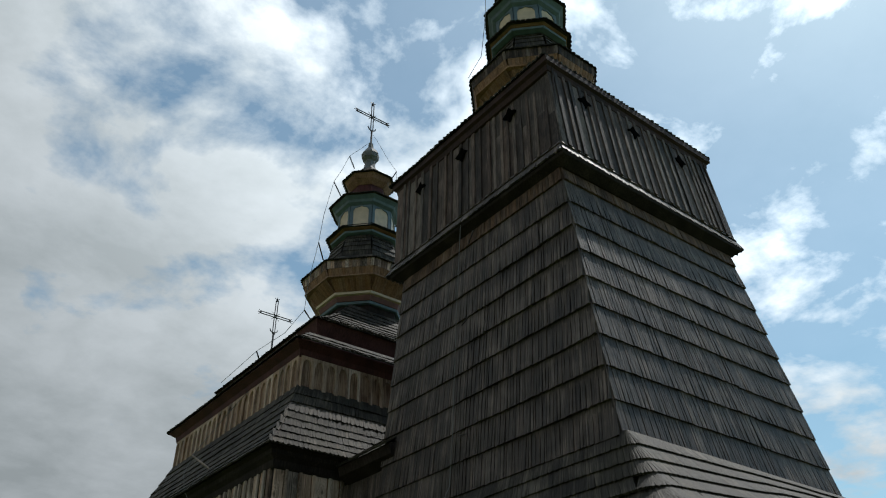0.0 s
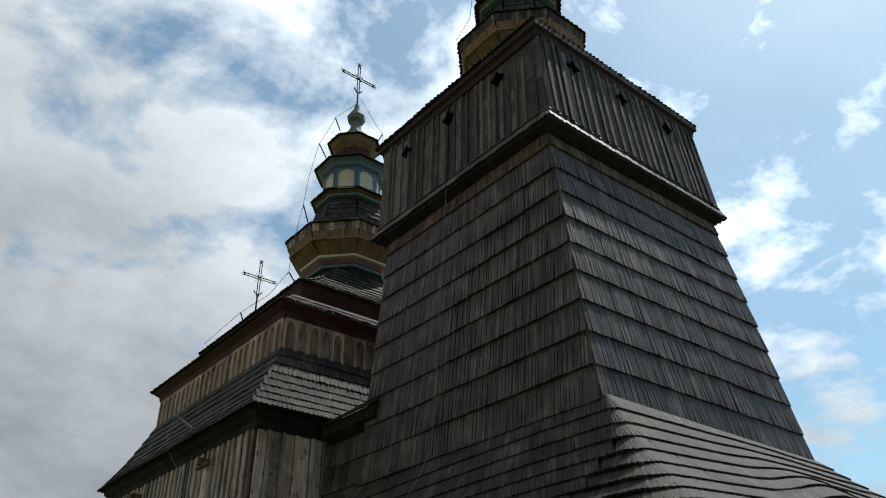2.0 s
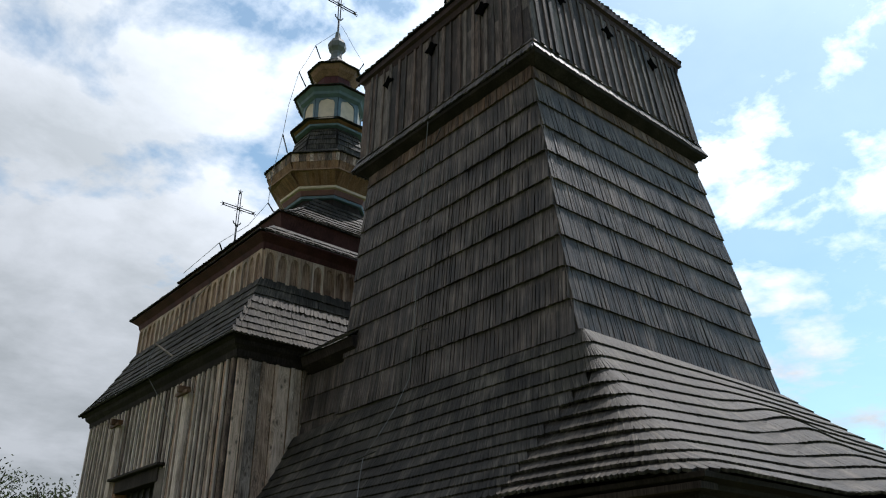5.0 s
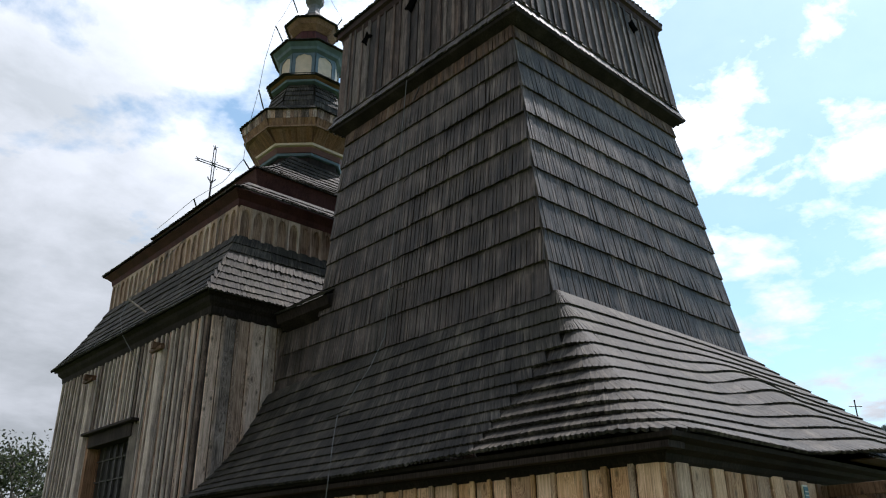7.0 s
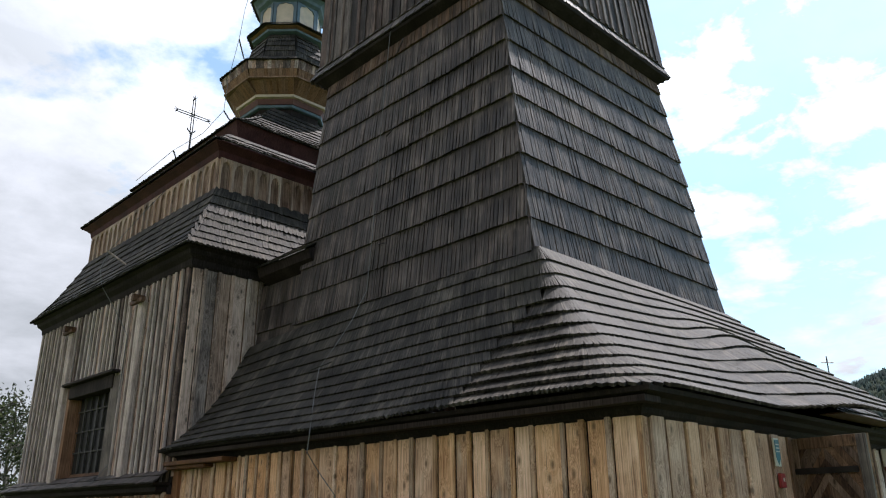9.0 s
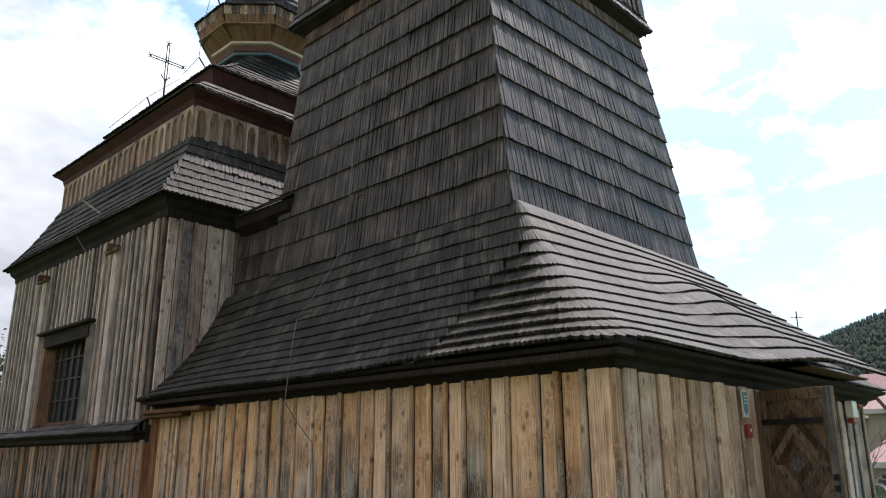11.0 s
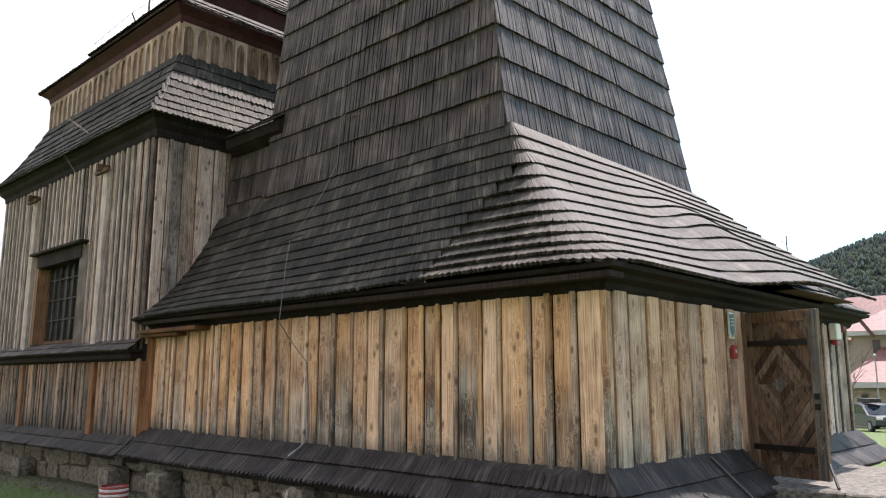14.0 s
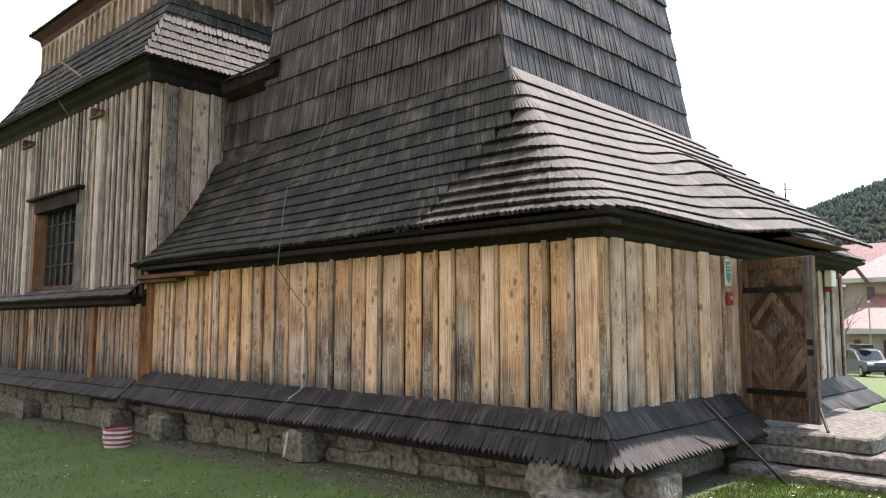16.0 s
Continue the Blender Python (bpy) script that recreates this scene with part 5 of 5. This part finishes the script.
def place(az, el, d):
    a, e = radians(az), radians(el)
    return Vector((d * math.sin(a), d * math.cos(a), 1.65 + d * math.tan(e)))


w3 = wire("lightning_wire", [place(31.3, 41.3, 19.9), place(29.25, 40.1, 19.6), place(28.6, 39.0, 19.4), place(27.95, 38.1, 19.3), place(27.3, 35.6, 19.1), place(27.05, 33.5, 19.0), place(26.5, 30.5, 18.8), place(26.4, 28.4, 18.8), place(25.0, 26.6, 19.5), place(22.95, 25.1, 21), place(20.6, 22.6, 23)], 0.012, "thin lightning wire held off the nave cupola")
for (az, el), (bz, bl) in (((29.25, 40.1), (29.8, 39.2)), ((27.95, 38.1), (28.7, 37.1)), ((27.05, 33.5), (27.6, 32.2)), ((26.4, 28.4), (27.0, 27.7)), ((22.95, 25.1), (23.3, 24.4))):
    part("standoff", Build().tube([place(az, el, 19.1), place(bz, bl, 19.3)], 0.02, 5), IRON, w3)
w5 = wire("lightning_wire", [(10.55, 17.25, 19.7), (10.75, 17.2, 19.4), (11.05, 17.05, 18.75), (11.33, 16.9, 18.22), (11.3, 16.8, 17.2)], 0.010, "thin lightning wire beside the nave cross")
part("standoff", Build().tube([(11.33, 16.9, 18.22), (11.15, 17.05, 17.75)], 0.02, 5), IRON, w5)
w4 = wire("lightning_wire", [place(45.2, 57.6, 13.2), place(44.8, 55.5, 13.0), place(43.6, 53.0, 12.6), place(43.5, 50.5, 12.4), place(42.7, 47.5, 12.2), place(41.2, 46.0, 11.9)], 0.011, "thin lightning wire held off the belfry cupola")
part("standoff", Build().tube([place(43.6, 53.0, 12.6), place(44.9, 52.0, 12.9)], 0.018, 5), IRON, w4)

# ---- loose things on the lawn ----
pot = thing("striped_pot", (5.22, 11.7, ground_z(5.22, 11.7)), "round flower pot with red and white bands", "pot")
POTR, POTW = plain("red_glaze", (0.33, 0.05, 0.04), 0.4), plain("white_glaze", (0.62, 0.57, 0.52), 0.5)
pz = ground_z(5.22, 11.7)
for k in range(8):
    r = 0.18 + 0.016 * math.sin(k / 7 * math.pi) + 0.003 * k
    z0 = pz + 0.036 * k
    part("band", Build().rings([[(5.22 + (r + o) * math.cos(a), 11.7 + (r + o) * math.sin(a), z0 + h) for a in (q * math.pi / 10 for q in range(20))] for o, h in ((0, 0), (0.006, 0.01), (0.006, 0.026), (0, 0.0355))], cap=(k == 0)), POTR if k % 2 else POTW, pot, smooth=True)


part("soil", Build().rings([[(5.22 + r * math.cos(a), 11.7 + r * math.sin(a), pz + 0.22) for a in (q * math.pi / 8 for q in range(16))] for r in (0.18, 0.02)]), SOIL, pot)


def grass():
    rnd = random.Random(3)
    b = Build()
    for i in range(34000):
        x, y = rnd.uniform(-1.5, 6.5), rnd.uniform(2.0, 20) if rnd.random() < 0.75 else rnd.uniform(0.5, 6)
        if i % 4 == 0:
            x, y = rnd.uniform(6.2, 9.2), rnd.uniform(1.2, 3.3)
        if x > 5.4 and y > 3.3 and rnd.random() < 0.5:
            continue
        if x > 6.1 and y > 3.3:
            continue
        z = ground_z(x, y)
        for k in range(3):
            h = rnd.uniform(0.02, 0.055)
            a = rnd.uniform(0, 6.28)
            d = Vector((math.cos(a), math.sin(a), 0)) * 0.005
            t = Vector((rnd.uniform(-0.03, 0.03), rnd.uniform(-0.03, 0.03), h))
            p = Vector((x + rnd.uniform(-0.04, 0.04), y + rnd.uniform(-0.04, 0.04), z - 0.005))
            b.add([p - d, p + d, p + t], [(0, 1, 2)])
    me = bpy.data.meshes.new("grass")
    me.from_pydata(b.v, [], b.f)
    me.materials.append(BLADE)
    tagged(new("grass", me), "short fresh lawn grass", "grass", kind="stuff")


BLADE = wood("grass_blade", (0.065, 0.10, 0.012), (0.105, 0.158, 0.019), (0.172, 0.215, 0.034), island=True, vary=0.9, bump=0.0)
grass()


def soil_debris():
    """Clods, chips and dead stalks on the bare strip along the footing."""
    rnd = random.Random(41)
    b = Build()
    for i in range(2600):
        y = rnd.uniform(2.9, 19)
        x = 6.1 - abs(rnd.gauss(0, 0.45)) if y > 3.9 else rnd.uniform(6.2, 8.6)
        z = ground_z(x, y)
        r = rnd.uniform(0.006, 0.028)
        p = [(x + r * rnd.uniform(0.6, 1.6) * math.cos(a), y + r * rnd.uniform(0.6, 1.6) * math.sin(a), z - 0.004) for a in (k * 2 * math.pi / 5 + 0.4 * rnd.random() for k in range(5))]
        b.add(p + [(x + rnd.uniform(-r, r) * 0.4, y + rnd.uniform(-r, r) * 0.4, z + r * rnd.uniform(0.4, 0.9))], [(k, (k + 1) % 5, 5) for k in range(5)])
    me = bpy.data.meshes.new("soil_debris")
    me.from_pydata(b.v, [], b.f)
    me.materials.append(CLOD)
    tagged(new("soil_debris", me), "loose clods and chips on bare soil beside the footing", "soil", kind="stuff")


CLOD = wood("clods_and_chips", (0.035, 0.026, 0.017), (0.085, 0.066, 0.046), (0.20, 0.165, 0.125), island=True, vary=1.0, bump=0.0)
soil_debris()


def daisies():
    rnd = random.Random(9)
    b = Build()
    for i in range(260):
        x, y = (rnd.uniform(0, 6.0), rnd.uniform(3, 16)) if i % 3 else (rnd.uniform(5.6, 8.8), rnd.uniform(0.8, 3.2))
        z = ground_z(x, y) + rnd.uniform(0.04, 0.08)
        r = rnd.uniform(0.008, 0.014)
        b.add([(x + r * math.cos(a), y + r * math.sin(a), z) for a in (k * math.pi / 3 for k in range(6))], [(0, 1, 2, 3, 4, 5)])
    me = bpy.data.meshes.new("daisy_heads")
    me.from_pydata(b.v, [], b.f)
    me.materials.append(WHITE)
    tagged(new("daisies", me), "scattered small white daisies in the lawn", "flowers", kind="stuff")


daisies()

# ---- village beyond ----
RENDERW = plain("cream_render", (0.30, 0.25, 0.205), 0.85, amount=0.08, noise_scale=1.5)
TILE = plain("red_roof_tile", (0.20, 0.085, 0.075), 0.6, amount=0.3, noise_scale=3)
TILEB = plain("dark_roof_edge", (0.10, 0.05, 0.04), 0.7)
FASCIA = plain("white_fascia", (0.40, 0.39, 0.38), 0.6, amount=0.05)
PANE = plain("far_window_glass", (0.03, 0.035, 0.04), 0.1)


def gable_roof(x0, x1, y0, y1, z0, z1, hip=1.5):
    return Build().rings([[(x0, y0, z0), (x1, y0, z0), (x1, y1, z0), (x0, y1, z0)], [((x0 + x1) / 2 - 0.1, y0 + hip, z1), ((x0 + x1) / 2 + 0.1, y0 + hip, z1), ((x0 + x1) / 2 + 0.1, y1 - hip, z1), ((x0 + x1) / 2 - 0.1, y1 - hip, z1)]])


house = thing("village_house", (72, 12, -1.5), "cream rendered house with red tiled roofs", "house")
part("wall", Build().box(68, 80, 2, 18.4, -2.2, 5.3), RENDERW, house)
part("roof", gable_roof(67.4, 80.6, 1.4, 19.0, 5.48, 9.4, 5.5), TILE, house)
part("fascia", Build().box(67.3, 80.7, 1.3, 19.1, 5.12, 5.47), FASCIA, house)
part("annex_wall", Build().box(63.5, 67.99, 2, 17.4, -2.2, 1.3), RENDERW, house)
part("annex_roof", Build().add([(62.9, 1.5, 1.45), (62.9, 18.0, 1.45), (68, 16.2, 4.2), (68, 1.5, 4.2), (62.9, 1.5, 1.3), (62.9, 18.0, 1.3), (68, 16.2, 1.3), (68, 1.5, 1.3)], [(0, 1, 2, 3), (4, 5, 6, 7), (0, 1, 5, 4), (1, 2, 6, 5), (2, 3, 7, 6), (3, 0, 4, 7)]), TILE, house)
part("annex_fascia", Build().box(62.8, 62.95, 1.5, 18.1, 1.05, 1.44), FASCIA, house)
for k in range(6):
    yy = 16.6 - 2.0 * k
    wn = part("window", Build().box(63.40, 63.5, yy - 0.24, yy + 0.24, -1.0, 0.6), TILEB, house)
    part("pane", Build().box(63.37, 63.398, yy - 0.17, yy + 0.17, -0.92, 0.52), PANE, wn)
for k in range(4):
    yy = 16.6 - 3.2 * k
    wn = part("window", Build().box(67.9, 67.998, yy - 0.26, yy + 0.26, 3.75, 4.75), TILEB, house)
    part("pane", Build().box(67.87, 67.898, yy - 0.18, yy + 0.18, 3.83, 4.67), PANE, wn)
part("verge_board", Build().rings([[(67.05 + dx_, y - 0.14, z - 0.1), (67.05 + dx_, y + 0.14, z + 0.1), (67.05 + dx_, y + 0.05, z + 0.24), (67.05 + dx_, y - 0.23, z + 0.04)] for dx_, y, z in ((0.0, 16.6, 5.0), (0.05, 17.95, 7.0))]), TILEB, house, "dark verge board")
house2 = thing("village_house", (90, 30, -2), "house with a steep red roof and dark verge", "house")
part("wall", Build().box(86, 96, 18, 26.2, -2.5, 5.6), RENDERW, house2)
part("roof", gable_roof(85, 97, 17.5, 26.8, 5.6, 10.5, 2.0), TILE, house2)

chapel = thing("village_chapel", (114, 38, -2), "distant chapel with a slim red spire", "chapel")
part("tower", Build().box(112.4, 115.4, 36.8, 39.8, -3, 14.5), RENDERW, chapel)
part("spire", Build().rings([[(113.9 + sx * w, 38.3 + sy * w, z) for sx, sy in ((-1, -1), (1, -1), (1, 1), (-1, 1))] for w, z in ((1.9, 14.5), (1.1, 16.6), (0.75, 17.4), (0.6, 19.0))]), TILE, chapel)
part("finial_cross", Build().tube([(113.9, 38.3, 18.9), (113.9, 38.3, 22.4)], 0.09, 5).tube([(113.2, 38.9, 21.5), (114.6, 37.7, 21.5)], 0.08, 5), IRON, chapel)

LX, LY = 59.9, 14.8
lz = ground_z(LX, LY)
lamp = thing("street_lamp", (LX, LY, lz), "thin grey street lamp with a small round head", "street lamp")
part("post", Build().tube([(LX, LY, lz), (LX, LY, lz + 4.9)], 0.05, 8), GALV, lamp)
part("head", Build().rings([[(LX + r * math.cos(a), LY + r * math.sin(a), lz + h) for a in (k * math.pi / 6 for k in range(12))] for r, h in ((0.05, 4.85), (0.10, 4.95), (0.12, 5.1), (0.08, 5.2), (0.02, 5.24))]), GALV, lamp)
drive = part("road", Build().add([(p[0], p[1], ground_z(p[0], p[1]) + 0.05) for p in ((52.8, -20), (61, -20), (61, 30), (52.8, 30))], [(0, 1, 2, 3)]), plain("pale_gravel", (0.42, 0.40, 0.37), 0.95, amount=0.2, noise_scale=2))
tagged(drive, "pale gravel parking strip", "road", kind="structure")


def car(at, turn, paint, label):
    ob = new("parked_car")
    ob.matrix_basis = pose(*at, 0, 0, turn)
    tagged(ob, label, "car")
    M = ob.matrix_basis
    BODY = plain("car_paint", paint, 0.3, 0.2, amount=0.05)
    GL = plain("car_glass", (0.02, 0.025, 0.03), 0.05)
    RUB = plain("tyre_rubber", (0.02, 0.02, 0.02), 0.8)

    def P(pts):
        return [M @ Vector(p) for p in pts]
    side = [(-2.25, 0.45), (-2.3, 0.75), (-2.2, 0.98), (-1.1, 1.05), (-0.45, 1.62), (0.2, 1.74), (1.6, 1.72), (2.1, 1.12), (2.25, 0.95), (2.27, 0.5), (1.8, 0.35), (-1.8, 0.35)]
    rings = [P([(x, y, z) for x, z in side]) for y in (-0.86, 0.86)]
    mid = [P([(x, s * 0.92, z if z < 1.1 else z - 0.06) for x, z in side]) for s in (-0.6, 0.6)]
    part("body", Build().rings([rings[0], mid[0], mid[1], rings[1]]), BODY, ob, bevel=0.02)
    for s in (-1, 1):
        for q in (((-1.0, 1.08), (-0.42, 1.55), (0.35, 1.64), (0.35, 1.08)), ((0.42, 1.08), (0.42, 1.64), (1.0, 1.64), (1.05, 1.08)), ((1.12, 1.08), (1.08, 1.64), (1.5, 1.62), (1.92, 1.1))):
            part("side_window", Build().rings([P([(x, s * y, z) for x, z in q]) for y in (0.85, 0.875)]), GL, ob)
    part("windscreen", Build().add(P([(-1.12, -0.72, 1.07), (-1.12, 0.72, 1.07), (-0.47, 0.66, 1.63), (-0.47, -0.66, 1.63), (-1.09, -0.72, 1.05), (-1.09, 0.72, 1.05), (-0.44, 0.66, 1.61), (-0.44, -0.66, 1.61)]), [(0, 1, 2, 3), (7, 6, 5, 4), (0, 4, 5, 1), (1, 5, 6, 2), (2, 6, 7, 3), (3, 7, 4, 0)]), GL, ob)
    for s in (-1, 1):
        part("headlight", Build().box(-2.31, -2.2, s * 0.62 - 0.2, s * 0.62 + 0.2, 0.78, 0.93, M), WHITE, ob, bevel=0.02)
        for x in (-1.42, 1.4):
            wh = part("wheel", Build().rings([P([(x + r * math.cos(a), s * y, 0.36 + r * math.sin(a)) for a in (k * math.pi / 9 for k in range(18))]) for r, y in ((0.33, 0.66), (0.36, 0.7), (0.36, 0.87), (0.32, 0.89))]), RUB, ob)
            part("rim", Build().rings([P([(x + r * math.cos(a), s * y, 0.36 + r * math.sin(a)) for a in (k * math.pi / 9 for k in range(18))]) for r, y in ((0.24, 0.885), (0.22, 0.905), (0.06, 0.9))]), GALV, wh)
    part("roof_box", Build().rings([P([(x, y, 1.80 + h) for x, y in ((-0.6, -0.35), (1.3, -0.35), (1.4, 0), (1.3, 0.35), (-0.6, 0.35), (-0.8, 0))]) for h in (0, 0.12, 0.24)]), RUB, ob, "black roof box", bevel=0.03)
    return ob


car((55.33, 14.1, ground_z(55.33, 14.1) + 0.05), 37.7, (0.06, 0.066, 0.082), "grey parked off-road car with a black roof box")


# ---- trees and wooded hill ----
LEAF = wood("spring_leaf", (0.012, 0.018, 0.006), (0.024, 0.032, 0.011), (0.046, 0.055, 0.021), island=True, vary=0.9, bump=0.0, gloss=0.06, cracks=0)
BARK = plain("grey_bark", (0.10, 0.085, 0.07), 0.9, amount=0.4, bump=0.5)


def tree(at, high, seed, label):
    rnd = random.Random(seed)
    x, y = at
    z = ground_z(x, y)
    ob = thing("tree", (x, y, z), label, "tree", group="trees beyond the church")
    trunk = Build()
    base = Vector((x, y, z))
    tips = []
    spine = [base + Vector((rnd.uniform(-0.15, 0.15) * k, rnd.uniform(-0.15, 0.15) * k, high * 0.22 * k)) for k in range(5)]
    for k in range(4):
        r0, r1 = 0.2 * (1 - k / 4.6), 0.2 * (1 - (k + 1) / 4.6)
        trunk.rings([[p + Vector((r * math.cos(a), r * math.sin(a), 0)) for a in (q * math.pi / 4 for q in range(8))] for p, r in ((spine[k], r0), (spine[k + 1], r1))])
    part("trunk", trunk, BARK, ob)
    for k in range(26):
        s = rnd.uniform(0.25, 1.0)
        i = min(3, int(s * 4))
        p = spine[i].lerp(spine[i + 1], s * 4 - i)
        a = rnd.uniform(0, 6.28)
        reach = high * 0.34 * (1.15 - s * 0.75) * rnd.uniform(0.6, 1.1)
        e = p + Vector((math.cos(a) * reach, math.sin(a) * reach, reach * rnd.uniform(0.5, 1.2)))
        part("limb", Build().tube([p, p.lerp(e, 0.5) + Vector((0, 0, 0.1)), e], 0.035, 5), BARK, ob)
        tips.append((p, e))
    crown = Build()
    for p, e in tips:
        for q in range(70):
            c = p.lerp(e, rnd.uniform(0.35, 1.12)) + Vector((rnd.gauss(0, 0.33), rnd.gauss(0, 0.33), rnd.gauss(0, 0.33)))
            u = Vector((rnd.gauss(0, 1), rnd.gauss(0, 1), rnd.gauss(0, 1))).normalized()
            v = u.orthogonal().normalized()
            s = rnd.uniform(0.06, 0.14)
            crown.add([c - u * s, c + v * s * 0.6, c + u * s, c - v * s * 0.6], [(0, 1, 2, 3)])
    me = bpy.data.meshes.new("crown")
    me.from_pydata(crown.v, [], crown.f)
    me.materials.append(LEAF)
    adopt(new("crown", me), ob)


for k, (az, d, h) in enumerate(((12.2, 46, 8.9), (13.8, 44, 8.7), (15.4, 47, 9.1), (11.0, 50, 10.3), (17.0, 52, 9.2))):
    tree((d * math.sin(radians(az)), d * math.cos(radians(az))), h, 400 + k, "bushy olive-green tree in early leaf")


def bare_shrub(at, high, seed):
    """Thin upright stems that fork into fine twigs, with no leaves yet."""
    rnd = random.Random(seed)
    x, y = at
    z = ground_z(x, y)
    ob = thing("bare_shrub", (x, y, z), "bare shrub with fine reddish-brown twigs", "shrub")
    for k in range(9):
        a, lean = rnd.uniform(0, 6.28), rnd.uniform(0.1, 0.42)
        base = Vector((x + rnd.uniform(-0.2, 0.2), y + rnd.uniform(-0.2, 0.2), z - 0.03))
        top = base + Vector((math.cos(a) * lean * high, math.sin(a) * lean * high, high * rnd.uniform(0.75, 1.0)))
        bend = base.lerp(top, 0.5) + Vector((rnd.uniform(-0.2, 0.2), rnd.uniform(-0.2, 0.2), 0.1))
        stem = part("stem", Build().tube([base, bend, top], 0.011, 5), TWIG, ob)
        twigs = Build()
        for q in range(16):
            s = rnd.uniform(0.3, 1.0)
            p = base.lerp(bend, s * 2) if s < 0.5 else bend.lerp(top, s * 2 - 1)
            e = p + Vector((rnd.gauss(0, 0.3), rnd.gauss(0, 0.3), rnd.uniform(0.15, 0.7)))
            mid = p.lerp(e, 0.5) + Vector((rnd.gauss(0, 0.05), rnd.gauss(0, 0.05), 0))
            twigs.tube([p, mid, e], 0.0055, 4)
            for w in range(2):
                twigs.tube([mid, mid + Vector((rnd.gauss(0, 0.18), rnd.gauss(0, 0.18), rnd.uniform(0.05, 0.35)))], 0.004, 3)
        part("twigs", twigs, TWIG, stem)


TWIG = plain("reddish_twig", (0.13, 0.075, 0.055), 0.8, amount=0.3)
bare_shrub((28.75, 8.3), 4.1, 61)


def forest():
    """Firs on the upper slope, paler round-headed trees lower down."""
    rnd = random.Random(17)
    firs, broad = Build(), Build()
    for i in range(24000):
        a, d = rnd.uniform(1.05, 1.75), rnd.uniform(0, 1) ** 0.7 * 330 + 190
        x, y = d * math.sin(a), d * math.cos(a)
        z = ground_z(x, y)
        if d < 400 and rnd.random() < 0.72:
            h = rnd.uniform(2.6, 5)
            r = h * rnd.uniform(0.3, 0.45)
            n = 6
            rings = []
            for u, w in ((0.1, 0.6), (0.45, 1.0), (0.8, 0.7), (1.0, 0.15)):
                rings.append([(x + r * w * rnd.uniform(0.7, 1.3) * math.cos(q), y + r * w * rnd.uniform(0.7, 1.3) * math.sin(q), z + h * u + rnd.uniform(-0.3, 0.3)) for q in (k * 2 * math.pi / n for k in range(n))])
            broad.rings(rings, cap=False)
            continue
        h = rnd.uniform(3.4, 7.5)
        r = h * rnd.uniform(0.18, 0.25)
        for t in range(3):
            z0, z1 = z + h * (0.04 + 0.28 * t), z + h * (0.5 + 0.25 * t)
            rr = r * (1 - 0.27 * t)
            n = 7
            ring = [(x + rr * rnd.uniform(0.6, 1.3) * math.cos(q), y + rr * rnd.uniform(0.6, 1.3) * math.sin(q), z0 + rnd.uniform(-0.45, 0.45)) for q in (k * 2 * math.pi / n for k in range(n))]
            firs.add(ring + [(x + rnd.uniform(-0.2, 0.2), y, min(z1, z + h))], [(k, (k + 1) % n, n) for k in range(n)])
    for name, b, mat, label in (("conifer_forest", firs, FIR, "dark conifer forest on the far hillside"), ("broadleaf_wood", broad, SPRINGWOOD, "pale olive wood in early leaf below the conifers")):
        me = bpy.data.meshes.new(name)
        me.from_pydata(b.v, [], b.f)
        me.polygons.foreach_set("use_smooth", [True] * len(me.polygons))
        me.materials.append(mat)
        tagged(new(name, me), label, "forest", kind="stuff")


# bluish distance haze is mixed into the base colours of both woods
FIR = wood("hazed_fir_needles", (0.022, 0.035, 0.033), (0.033, 0.049, 0.044), (0.047, 0.065, 0.055), island=True, vary=0.9, bump=0.0, gloss=0.03, rough=0.9, cracks=0)
SPRINGWOOD = wood("hazed_budding_wood", (0.038, 0.048, 0.036), (0.053, 0.064, 0.046), (0.07, 0.08, 0.057), island=True, vary=0.9, bump=0.0, gloss=0.03, rough=0.9, cracks=0)
forest()
